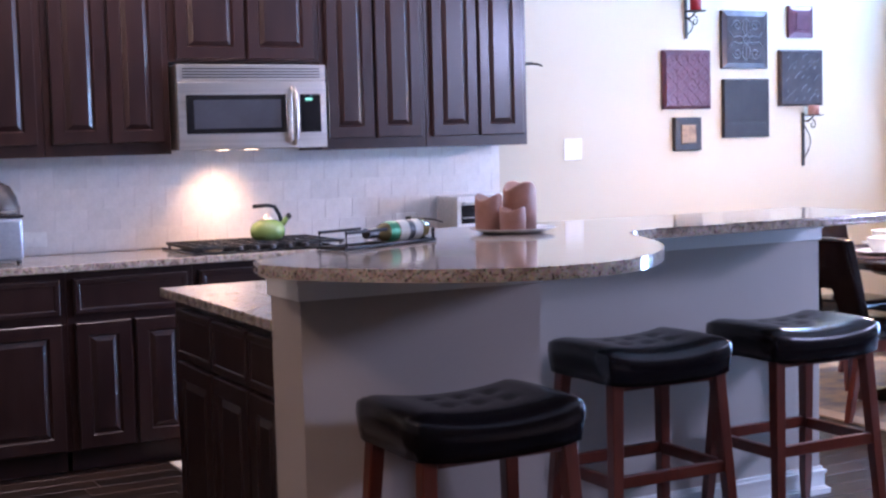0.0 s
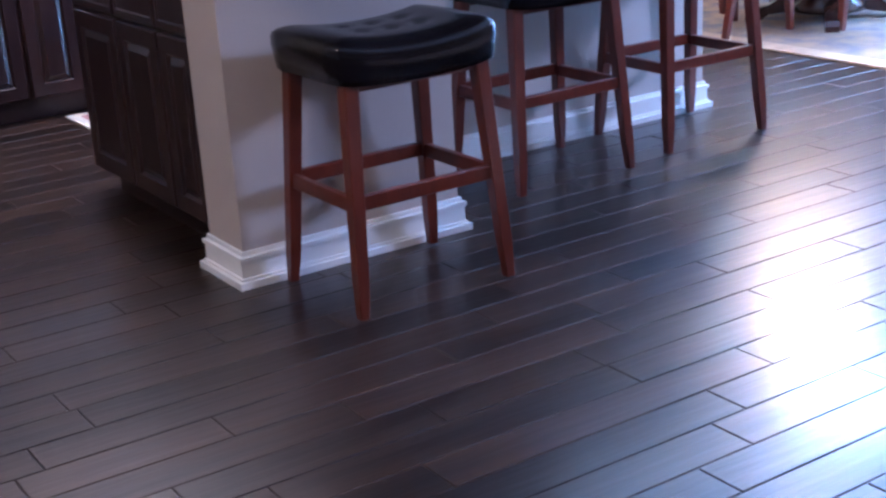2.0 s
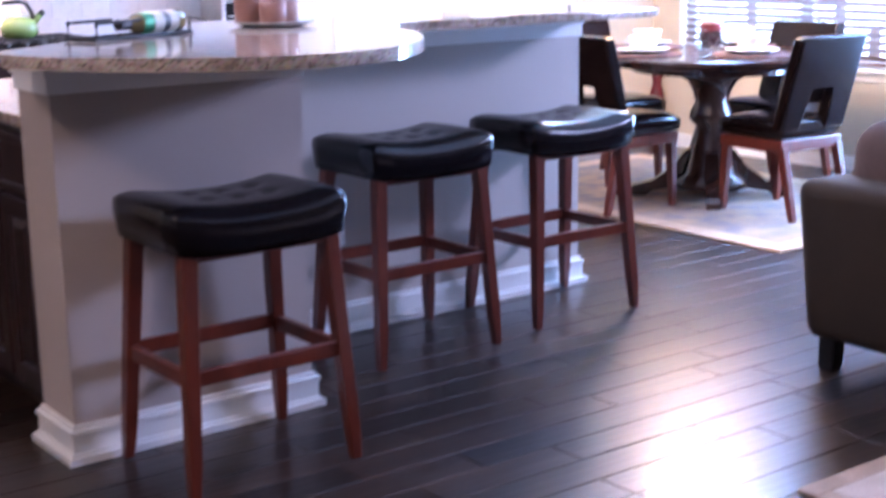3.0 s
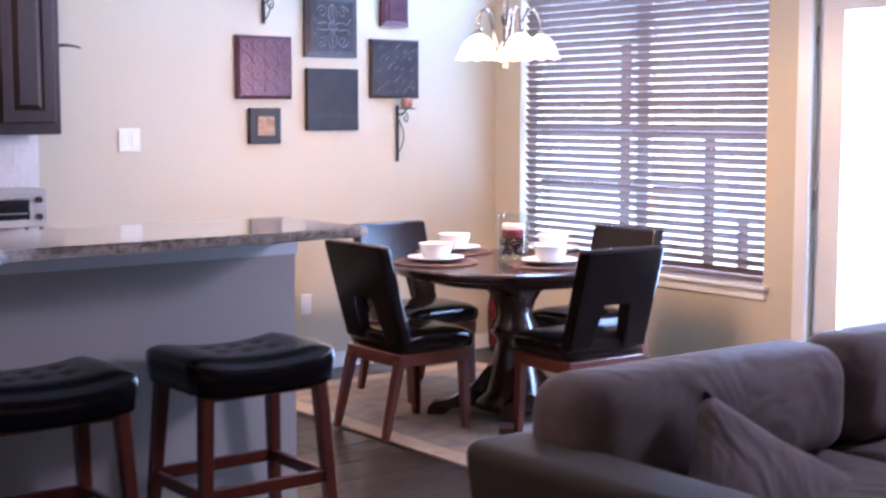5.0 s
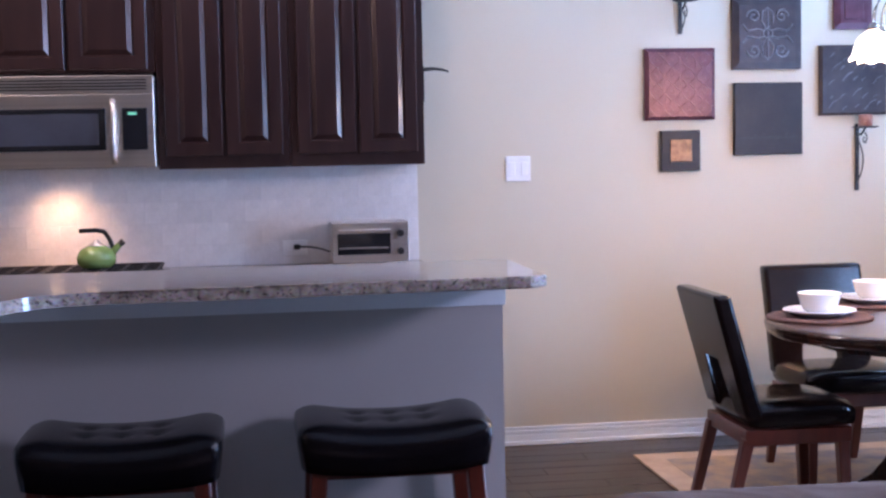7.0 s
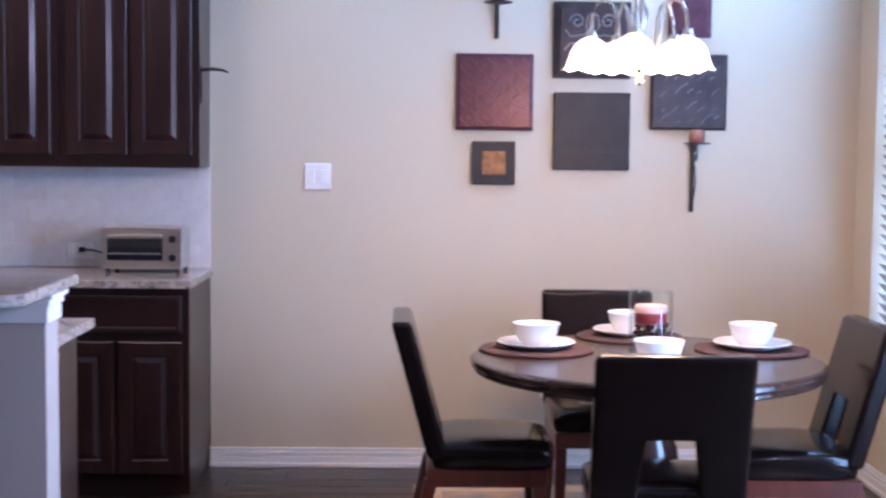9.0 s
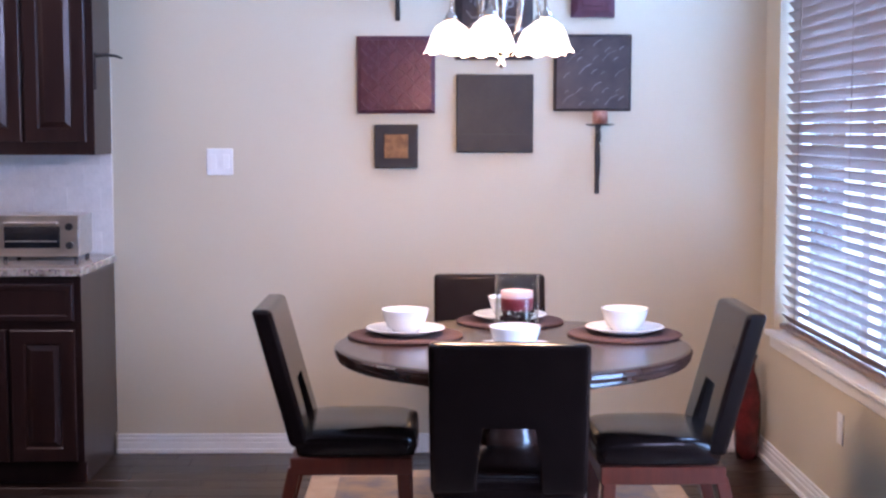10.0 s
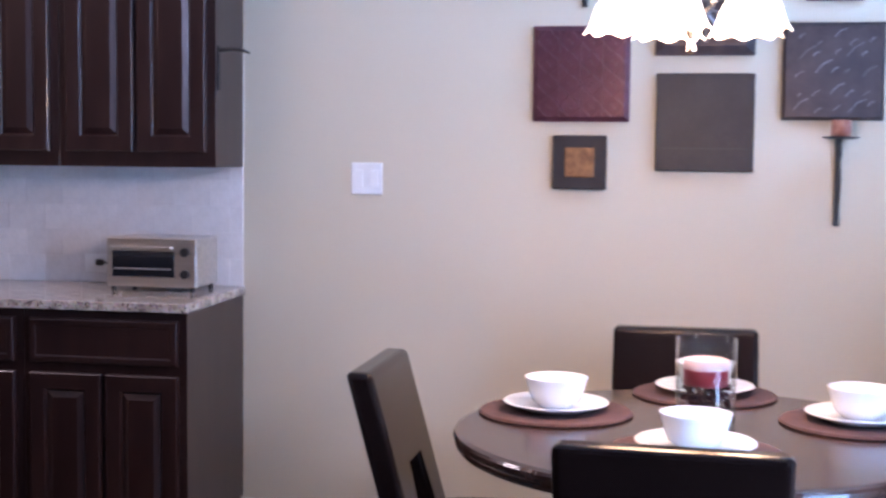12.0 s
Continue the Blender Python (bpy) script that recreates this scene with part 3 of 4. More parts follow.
so.matrix_world = look((-1.64, -0.16, 1.365), (-1.62, -0.08, 0.9))

part("switch_plate", box(0.425, 0.545, -0.008, 0, 1.275, 1.395, 0.003), M_PLATE, None, "white two-gang light switch plate", category="switch")

# ---- wall art ----
def wall_panel(name, x0, x1, z0, z1, mat, label, t=0.03, slope=0.0):
    p = thing(name, label, "wall art", ((x0 + x1) / 2, 0, (z0 + z1) / 2), group="wall art")
    w, h = (x1 - x0) / 2, (z1 - z0) / 2
    bm = box(-w, w, -t + (0.008 if slope else 0), -0.001, -h, h, 0.004, 2)
    if slope:
        low, top = [], []
        for sx, sz in ((-1, -1), (1, -1), (1, 1), (-1, 1)):
            low.append(bm.verts.new((sx * (w - 0.004), -t + 0.0085, sz * (h - 0.004))))
            top.append(bm.verts.new((sx * (w - slope), -t, sz * (h - slope))))
        for k in range(4):
            bm.faces.new((low[k], low[(k + 1) % 4], top[(k + 1) % 4], top[k]))
        bm.faces.new(top)
        bm.faces.new(low[::-1])
    part("plaque", bm, mat, p)
    return p


art = []
art.append(wall_panel("wall_plaque", 1.108, 1.458, 1.552, 1.897, M_RED, "square dark red pressed-tin wall plaque", slope=0.018))
art.append(wall_panel("wall_plaque", 1.545, 1.897, 1.79, 2.135, M_BRONZE, "square bronze wall plaque with a raised flourish", slope=0.034))
art.append(wall_panel("wall_plaque", 1.553, 1.899, 1.377, 1.727, M_SLATE, "plain charcoal square wall plaque"))
art.append(wall_panel("wall_plaque", 1.990, 2.339, 1.562, 1.905, M_BRONZE, "dark square wall plaque with raised diagonal sprigs", slope=0.012))
art.append(wall_panel("small_plaque", 2.065, 2.262, 1.980, 2.175, M_RED, "small dark red square wall plaque", slope=0.030))
art.append(wall_panel("small_plaque", 1.185, 1.380, 1.307, 1.503, M_SLATE, "small dark framed square with a copper centre"))

# ---- bar stools ----
def bar_stool(x, y, turn=0.0):
    s = thing("bar_stool", "backless bar stool with tufted black leather seat and cherry-stained legs", "bar stool", (x, y, 0.006), turn, "stools along the bar")
    W, D = 0.249, 0.187
    nx, ny = 28, 20
    bm = bmesh.new()
    top = {}
    tufts = [(tx, ty) for tx in (-0.09, 0.0, 0.09) for ty in (-0.05, 0.05)]
    for i in range(nx + 1):
        for j in range(ny + 1):
            u, v = i / nx * 2 - 1, j / ny * 2 - 1
            px, py = u * W, v * D
            edge = max(abs(u), abs(v))
            z = 0.719 + 0.030 * abs(u) ** 2.2 - 0.006 * v * v - 0.026 * (max(0, edge - 0.70) / 0.30) ** 2
            z -= sum(0.010 * math.exp(-((px - a) ** 2 + (py - b) ** 2) / 0.0004) for a, b in tufts)
            k = 1 - 0.05 * max(0, (abs(u) + abs(v) - 1.7)) / 0.3
            top[i, j] = bm.verts.new((px * k, py * k, z))
    for i in range(nx):
        for j in range(ny):
            bm.faces.new((top[i, j], top[i + 1, j], top[i + 1, j + 1], top[i, j + 1]))
    rim = [(i, 0) for i in range(nx)] + [(nx, j) for j in range(ny)] + [(i, ny) for i in range(nx, 0, -1)] + [(0, j) for j in range(ny, 0, -1)]
    last = [top[k] for k in rim]
    for dz, grow in ((0.012, 1.018), (0.035, 1.022), (0.085, 0.985)):
        ring = []
        for k in rim:
            c = top[k].co
            ring.append(bm.verts.new((c.x * grow, c.y * grow, (c.z - dz) if dz < 0.08 else 0.614 + 0.5 * (c.z - 0.714))))
        for k in range(len(rim)):
            j = (k + 1) % len(rim)
            bm.faces.new((last[k], last[j], ring[j], ring[k]))
        last = ring
    bm.faces.new(last)
    seat = part("seat", bm, M_LEATHER, s, "tufted black leather seat", smooth=True)
    for a, b in tufts:
        zz = 0.719 + 0.030 * abs(a / W) ** 2.2 - 0.010
        part("button", lathe([(0, 0.004), (0.006, 0.003), (0.009, 0)], 10, centre=(a, b, zz)), M_LEATHER, seat)
    feet = {}
    for sx in (-1, 1):
        for sy in (-1, 1):
            foot, head = (sx * 0.238, sy * 0.195, 0.0), (sx * 0.200, sy * 0.147, 0.64)
            feet[sx, sy] = (foot, head)
            part("leg", leg_bm(foot, head, 0.028, 0.044), M_CHERRY, s)

    def on_leg(sx, sy, z):
        f, h = feet[sx, sy]
        k = z / 0.64
        return (f[0] + k * (h[0] - f[0]), f[1] + k * (h[1] - f[1]), z)

    for (a, b, z) in (((-1, -1), (1, -1), 0.305), ((-1, 1), (1, 1), 0.305), ((-1, -1), (-1, 1), 0.30), ((1, -1), (1, 1), 0.30)):
        p, q = on_leg(*a, z), on_leg(*b, z)
        if a[1] == b[1]:
            rail = box(p[0] + 0.01, q[0] - 0.01, p[1] - 0.011, p[1] + 0.011, z - 0.02, z + 0.02, 0.003)
        else:
            rail = box(p[0] - 0.011, p[0] + 0.011, p[1] + 0.01, q[1] - 0.01, z - 0.02, z + 0.02, 0.003)
        part("stretcher", rail, M_CHERRY, s)
    for sy in (-1, 1):
        part("apron", box(-0.197, 0.197, sy * 0.150 - 0.01, sy * 0.150 + 0.01, 0.59, 0.64, 0.002), M_CHERRY, s)
    return s


STOOLS = [(-2.08, -3.42, 0), (-1.122, -2.842, 0), (-0.425, -2.80, 0)]
for x, y, a in STOOLS:
    bar_stool(x, y, a)

# ---- dining table ----
TX, TY = 1.708, -1.65
rug = thing("dining_rug", "cream and rust patterned rug under the dining table", "rug", (0, 0, 0))
part("field", box(0.93 + 0.12, 2.47 - 0.12, -2.77 + 0.12, -0.38 - 0.12, 0.002, 0.012, 0.002), M_RUG, rug)
rb = bmesh.new()
for x0, x1, y0, y1 in ((0.93, 2.47, -2.77, -2.65), (0.93, 2.47, -0.50, -0.38), (0.93, 1.05, -2.65, -0.50), (2.35, 2.47, -2.65, -0.50)):
    add_box(rb, x0, x1, y0, y1, 0.002, 0.012, 0.002)
part("border", rb, M_RUGEDGE, rug)

table = thing("dining_table", "round dark wood pedestal dining table", "table", (TX, TY, 0.012))
part("tabletop", lathe([(0, 0.755), (0.580, 0.755), (0.592, 0.751), (0.597, 0.744), (0.597, 0.738), (0.589, 0.735), (0.590, 0.731), (0.594, 0.727), (0.592, 0.720), (0.582, 0.717), (0.582, 0.713), (0.584, 0.709), (0.575, 0.704), (0, 0.704)], 72), M_TABLE, table, smooth=False)
part("apron", lathe([(0.42, 0.703), (0.42, 0.665), (0.40, 0.665), (0.40, 0.703), (0.42, 0.703)], 48), M_TABLE, table)
part("pedestal", lathe([(0, 0.703), (0.22, 0.702), (0.22, 0.66), (0.13, 0.61), (0.10, 0.56), (0.085, 0.50), (0.11, 0.45), (0.115, 0.41), (0.08, 0.37), (0.10, 0.30), (0.12, 0.22), (0.15, 0.13), (0.20, 0.09), (0.20, 0.05), (0, 0.05)], 32), M_TABLE, table, smooth=True)
for k in range(4):
    a = math.pi / 4 + k * math.pi / 2
    bm = bmesh.new()
    pr = [(0.06, 0.28), (0.13, 0.24), (0.20, 0.15), (0.30, 0.08), (0.40, 0.055), (0.42, 0.03), (0.42, 0.0), (0.34, 0.0), (0.30, 0.03), (0.15, 0.05), (0.06, 0.06)]
    fa = [bm.verts.new((x, -0.035, z)) for x, z in pr]
    fb = [bm.verts.new((x, 0.035, z)) for x, z in pr]
    bm.faces.new(fa)
    bm.faces.new(fb[::-1])
    for i in range(len(pr)):
        j = (i + 1) % len(pr)
        bm.faces.new((fa[i], fa[j], fb[j], fb[i]))
    bmesh.ops.rotate(bm, verts=bm.verts, cent=(0, 0, 0), matrix=Matrix.Rotation(a, 3, "Z"))
    part("foot", bm, M_TABLE, table)


def cushion(x0, x1, y0, y1, z0, z1):
    """A padded seat with a domed top, full sides and rounded corners."""
    bm = bmesh.new()
    bmesh.ops.create_cube(bm, size=2)
    bmesh.ops.subdivide_edges(bm, edges=bm.edges[:], cuts=9, use_grid_fill=True)
    hx, hy, hz = (x1 - x0) / 2, (y1 - y0) / 2, (z1 - z0) / 2
    for v in bm.verts:
        u, w, h = v.co
        rim = max(abs(u), abs(w))
        corner = 1 - 0.10 * max(0.0, abs(u) + abs(w) - 1.55)
        side = 1 - 0.035 * abs(h) ** 3
        rise = 1 - 0.30 * abs(u) ** 4 - 0.30 * abs(w) ** 4 if h > 0 else 1 - 0.25 * rim ** 8
        v.co = Vector(((x0 + x1) / 2 + hx * u * corner * side, (y0 + y1) / 2 + hy * w * corner * side, (z0 + z1) / 2 + hz * h * rise))
    return bm


def dining_chair(x, y, turn):
    """Faces +y at no turn; the origin is under the middle of the seat."""
    c = thing("dining_chair", "dark leather dining chair with a square cut-out in its back", "chair", (x, y, 0.012), turn, "chairs round the dining table")
    part("seat", cushion(-0.228, 0.228, -0.17, 0.245, 0.378, 0.486), M_LEATHER2, c, "padded dark leather seat", smooth=True)
    bm = bmesh.new()
    run = [(-0.226, 0.42), (-0.090, 0.42), (-0.090, 0.645), (0.090, 0.645), (0.090, 0.42), (0.226, 0.42), (0.226, 0.880), (-0.226, 0.880)]
    fa, fb = [bm.verts.new((x, -0.034, z)) for x, z in run], [bm.verts.new((x, 0.034, z)) for x, z in run]
    bm.faces.new(fa)
    bm.faces.new(fb[::-1])
    for i in range(8):
        bm.faces.new((fa[i], fa[(i + 1) % 8], fb[(i + 1) % 8], fb[i]))
    bmesh.ops.bevel(bm, geom=bm.edges[:], offset=0.016, segments=3, affect="EDGES", profile=0.5)
    for v in bm.verts:
        v.co.y += -0.150 - 0.275 * (v.co.z - 0.44)
    part("backrest", bm, M_LEATHER2, c, "dark leather back with a cut-out")
    part("seat_frame", box(-0.215, 0.215, -0.18, 0.225, 0.325, 0.384, 0.004), M_CHERRY, c)
    for sx in (-1, 1):
        part("leg", leg_bm((sx * 0.195, 0.21, 0), (sx * 0.19, 0.195, 0.35), 0.03, 0.045), M_CHERRY, c)
        part("leg", leg_bm((sx * 0.195, -0.25, 0), (sx * 0.19, -0.165, 0.35), 0.03, 0.045), M_CHERRY, c)
    return c


CHAIRS = [(1.148, -1.52, -90), (2.208, -1.65, 90), (1.675, -0.91, 180), (1.666, -2.165, -3)]
for x, y, a in CHAIRS:
    dining_chair(x, y, a)

TABLE_Z = 0.012 + 0.755


def place_setting(x, y):
    tagged(part("placemat", lathe([(0, 0.001), (0.195, 0.001), (0.200, 0.004), (0.195, 0.009), (0, 0.009)], 40, centre=(x, y, TABLE_Z)), M_PLACEMAT), "round woven brown placemat on the dining table", "placemat", "place settings")
    z = TABLE_Z + 0.0095
    tagged(part("dinner_plate", lathe([(0, 0.002), (0.08, 0.0), (0.09, 0.004), (0.135, 0.020), (0.138, 0.022), (0.134, 0.025), (0.085, 0.010), (0, 0.008)], 40, centre=(x, y, z)), M_CHINA, smooth=True), "white china plate under a white bowl", "plate", "place settings")
    z += 0.0085
    tagged(part("bowl", lathe([(0, 0.002), (0.044, 0.0), (0.047, 0.006), (0.060, 0.014), (0.070, 0.035), (0.077, 0.060), (0.081, 0.074), (0.083, 0.078), (0.078, 0.077), (0.072, 0.056), (0.060, 0.022), (0, 0.014)], 36, centre=(x, y, z)), M_CHINA, smooth=True), "white china bowl on a white plate", "bowl", "place settings")


SETTINGS = [(1.347, -1.50), (2.11, -1.48), (1.73, -1.15), (1.70, -1.915)]
for x, y in SETTINGS:
    place_setting(x, y)

# ---- sofa ----
sofa = thing("sofa", "taupe sofa with loose back cushions seen from its end", "sofa", (0, 0, 0))
SX0, SX1, SY1, SY0 = -0.29, 2.15, -3.84, -4.72
part("frame", box(SX0 + 0.02, SX1 - 0.02, SY0 + 0.04, SY1 - 0.02, 0.10, 0.30, 0.02, 2), M_SOFABASE, sofa)
for a, b in ((SX0, SX0 + 0.24), (SX1 - 0.24, SX1)):
    bm = box(a, b, SY0, SY1 - 0.005, 0.10, 0.62, 0.05, 4)
    for v in bm.verts:
        v.co.x += (-0.075 if a < 0 else 0.075) * ((v.co.z - 0.10) / 0.52) ** 1.3
    part("armrest", bm, M_SOFABASE, sofa, smooth=True)
part("backrest", box(SX0 + 0.2, SX1 - 0.2, SY1 - 0.2, SY1, 0.10, 0.66, 0.05, 3), M_SOFABASE, sofa, smooth=True)
for k in range(2):
    a = -0.06 + k * 0.97
    part("seat_cushion", box(a, a + 0.96, SY0 + 0.02, SY1 - 0.2, 0.30, 0.46, 0.05, 3), M_SOFA, sofa, smooth=True)
    a = (-0.20, 0.90)[k]
    bm = box(a, a + 1.09, -4.18, SY1 - 0.06, 0.46, 0.785, 0.10, 5)
    for v in bm.verts:
        u = (v.co.x - a) / 1.09
        v.co.z += (0.035 * math.sin(math.pi * u) + 0.008 * math.sin(17 * u + 9 * v.co.y)) * (v.co.z > 0.6)
        v.co.y += -0.05 * math.sin(math.pi * u) * (v.co.y < -4.1)
    part("back_cushion", bm, M_SOFA, sofa, smooth=True)
for a in (SX0 + 0.06, SX1 - 0.06):
    for b in (SY0 + 0.08, SY1 - 0.08):
        part("leg", leg_bm((a, b, 0), (a, b, 0.11), 0.05, 0.06), M_BLACK, sofa)

# ---- chandelier ----
LX, LY = 1.67, -1.62
lamp = thing("chandelier", "brushed metal chandelier with five lit frosted bell shades", "chandelier", (LX, LY, 1.68))
part("stem", lathe([(0, 0), (0.012, 0.012), (0.006, 0.03), (0.02, 0.05), (0.028, 0.08), (0.012, 0.11), (0.014, 0.2), (0.03, 0.24), (0.012, 0.28), (0.008, 0.40), (0.004, 0.50), (0.004, 1.60), (0.06, 1.645), (0.06, 1.67), (0, 1.67)], 16), M_CHANDELIER, lamp, smooth=True)
for k in range(5):
    a = radians(90 + 72 * k + 20)
    cx, cy = math.cos(a), math.sin(a)
    part("arm", tube([(cx * r, cy * r, z) for r, z in ((0.015, 0.115), (0.040, 0.105), (0.062, 0.125), (0.072, 0.175), (0.080, 0.228), (0.096, 0.268), (0.120, 0.285), (0.145, 0.272), (0.162, 0.235), (0.168, 0.19), (0.168, 0.150))], 0.006), M_CHANDELIER, lamp, smooth=True)
    bell = lathe([(0.014, 0.158), (0.030, 0.152), (0.051, 0.136), (0.065, 0.112), (0.073, 0.088), (0.079, 0.069), (0.089, 0.054), (0.086, 0.054), (0.075, 0.069), (0.068, 0.088), (0.060, 0.110), (0.047, 0.132), (0.014, 0.149)], 40)
    for v in bell.verts:
        flare = max(0.0, (0.09 - v.co.z) / 0.04)
        wave = math.cos(8 * math.atan2(v.co.y, v.co.x))
        v.co = Vector((v.co.x * (1 + 0.05 * flare * wave), v.co.y * (1 + 0.05 * flare * wave), v.co.z - 0.006 * flare * wave))
        v.co += Vector((cx * 0.168, cy * 0.168, 0))
    part("shade", bell, M_SHADE, lamp, "lit frosted glass shade", smooth=True)
    part("shade_holder", lathe([(0, 0.186), (0.012, 0.184), (0.019, 0.170), (0.024, 0.160), (0.0, 0.158)], 14, centre=(cx * 0.168, cy * 0.168, 0)), M_CHANDELIER, lamp, smooth=True)
    point_lamp("chandelier_bulb", (LX + cx * 0.168, LY + cy * 0.168, 1.68 + 0.035), 11, (1.0, 0.70, 0.38), 0.055)

# ---- small things ----
def ribbon(points, w, t, bm=None):
    return tube(points, w, 4, bm)


def spiral(cx, cz, r0, r1, a0, a1, y, n=14):
    return [(cx + (r0 + (r1 - r0) * k / n) * math.cos(radians(a0 + (a1 - a0) * k / n)), y, cz + (r0 + (r1 - r0) * k / n) * math.sin(radians(a0 + (a1 - a0) * k / n))) for k in range(n + 1)]


def wall_sconce(x, z, wax, label, candle_r, candle_h, up):
    c = thing("candle_sconce", label, "candle sconce", (x, 0, z), group="wall sconces")
    part("strap", box(-0.010, 0.010, -0.012, -0.002, -0.31 if up < 0.1 else -0.15, up, 0.002), M_IRON, c)
    part("arm", tube([(0, -0.008, -0.03), (0, -0.05, -0.035), (0, -0.10, -0.003)], 0.005), M_IRON, c)
    side = [(0, q[0] - 0.09, q[2]) for q in spiral(0, -0.055, 0.03, 0.008, 90, 440, 0)]
    part("scroll", tube(side, 0.0035, 6), M_IRON, c)
    low = [(0.004, -0.012 - 0.055 * math.sin(k / 10 * math.pi), -0.26 + 0.20 * k / 10) for k in range(11)]
    part("scroll", tube(low if up < 0.1 else [(q[0], q[1], q[2] * 0.5) for q in low], 0.0035, 6), M_IRON, c)
    part("drip_plate", lathe([(0, -0.003), (0.045, -0.003), (0.065, 0.002), (0.062, 0.005), (0.04, 0.0), (0, 0.0)], 24, centre=(0, -0.10, 0)), M_IRON, c)
    part("candle", lathe([(0, 0.001), (candle_r, 0.001), (candle_r * 1.03, candle_h * 0.5), (candle_r, candle_h), (candle_r * 0.85, candle_h * 1.06), (candle_r * 0.6, candle_h * 0.95), (0, candle_h * 0.9)], 20, centre=(0, -0.10, 0)), wax, c, smooth=True)


M_PINKWAX = material("pale_pink_wax", (0.42, 0.22, 0.17), 0.5, second=(0.25, 0.09, 0.06), scale=25)
wall_sconce(2.190, 1.500, M_PINKWAX, "black iron scroll sconce holding a short pink candle stub", 0.034, 0.06, 0.02)
wall_sconce(1.290, 2.115, M_REDWAX, "black iron scroll sconce holding a tall red candle", 0.032, 0.15, 0.30)

# relief on the plaques
def plaque_child(p, pieces, mat, name="relief"):
    for pts, r in pieces:
        part(name, tube([(x, -0.031, z) for x, z in pts], r, 5), mat, p)


red, flourish, slate, sprig, small_red, small_dark = art
# lighter copy of M_RED: light on the raised pattern is put into its colour
M_REDLIT = material("lit_red_relief", (0.135, 0.048, 0.062), 0.3, 0.4, scale=20)
pieces = []
for i in range(4):
    for j in range(4):
        cx, cz = -0.117 + 0.078 * i, -0.117 + 0.078 * j
        # an ogee lattice cell with a small star in it
        for sx in (-1, 1):
            pieces.append(([(cx + sx * (0.006 + 0.030 * math.sin(math.pi * k / 10) ** 1.5), cz - 0.038 + 0.076 * k / 10) for k in range(11)], 0.0034))
        for a in (45, 135):
            dx, dz = 0.013 * math.cos(radians(a)), 0.013 * math.sin(radians(a))
            pieces.append(([(cx - dx, cz - dz), (cx, cz), (cx + dx, cz + dz)], 0.0036))
for i in range(1, 4):
    x = -0.156 + 0.078 * i
    pieces.append(([(x, -0.155), (x, 0.155)], 0.0022))
plaque_child(red, pieces, M_REDLIT)
M_BRIGHT = material("polished_pewter_relief", (0.20, 0.195, 0.20), 0.30, 0.8, scale=20)
pieces = []
for sx in (-1, 1):
    for sz in (-1, 1):
        pieces.append(([(sx * (0.070 + q[0]), sz * (0.082 + q[2])) for q in spiral(0, 0, 0.036, 0.006, 0, 500, 0, 22)], 0.0055))
        pieces.append(([(sx * 0.012, sz * 0.012), (sx * 0.05, sz * 0.022), (sx * 0.10, sz * 0.014), (sx * 0.125, sz * 0.045)], 0.005))
        pieces.append(([(sx * 0.010, sz * 0.030), (sx * 0.030, sz * 0.060), (sx * 0.024, sz * 0.105), (0, sz * 0.125)], 0.0045))
pieces.append(([(0, -0.12), (0.004, 0), (0, 0.12)], 0.004))
pieces.append(([(0.024 * math.cos(2 * math.pi * k / 16), 0.024 * math.sin(2 * math.pi * k / 16)) for k in range(17)], 0.006))
plaque_child(flourish, pieces, M_BRIGHT)
pieces = []
rr = random.Random(3)
for i in range(5):
    for j in range(5):
        x, z = -0.125 + 0.058 * i + rr.uniform(-0.014, 0.014), -0.135 + 0.060 * j + rr.uniform(-0.014, 0.014)
        l = rr.uniform(0.012, 0.030) if (i + j) % 3 else rr.uniform(0.040, 0.062)
        l = min(l, 0.145 - x, (0.150 - z) / 0.8)
        pieces.append(([(x, z), (x + l * 0.45, z + l * 0.55), (x + l, z + l * 0.8)], rr.uniform(0.0010, 0.0024)))
plaque_child(sprig, pieces, M_BRIGHT)
for k in range(7):
    x = -0.12 + 0.04 * k
    plaque_child(slate, [([(x, -0.088), (x + 0.010, -0.080 + 0.004 * (k % 3)), (x + 0.022, -0.088)], 0.0022)], M_SLATE)
for p, mat_, h in ((small_dark, M_COPPER, 0.054), (small_red, M_RED, 0.050)):
    part("centre_square", box(-h, h, -0.035, -0.0305, -h, h, 0.003), mat_, p)
part("groove", box(-0.15, 0.15, -0.0315, -0.030, -0.095, -0.090), M_BLACK, slate)


def socket_plate(x, z, w, h, wall="north", label="white wall socket plate"):
    t = thing("socket_plate", label, "wall socket", (x, 0, z) if wall == "north" else (XR, x, z), 0 if wall == "north" else -90)
    part("plate", box(-w / 2, w / 2, -0.007, -0.001, -h / 2, h / 2, 0.002), M_PLATE, t)
    for dz in (-0.02, 0.02):
        a, b = (dz, 0) if w > h else (0, dz)
        part("socket", box(a - 0.014, a + 0.014, -0.0085, -0.0068, b - 0.012, b + 0.012, 0.002), M_TRIM, t)
    return t


socket_plate(1.545, 0.385, 0.07, 0.115)
socket_plate(-1.24, 0.38, 0.07, 0.115, "east")
for x in (-0.585, -2.51):
    o = socket_plate(x, 0.99, 0.115, 0.072)
    o.location.y = -0.0088
bp = socket_plate(-1.215, 0.37, 0.07, 0.115, label="white wall socket plate on the half wall")
bp.location.y = BS
for x, z in ((0.455, 1.335), (0.515, 1.335)):
    part("rocker", box(x - 0.016, x + 0.016, -0.011, -0.0075, z - 0.033, z + 0.033, 0.002), M_TRIM, bpy.data.objects["switch_plate"])

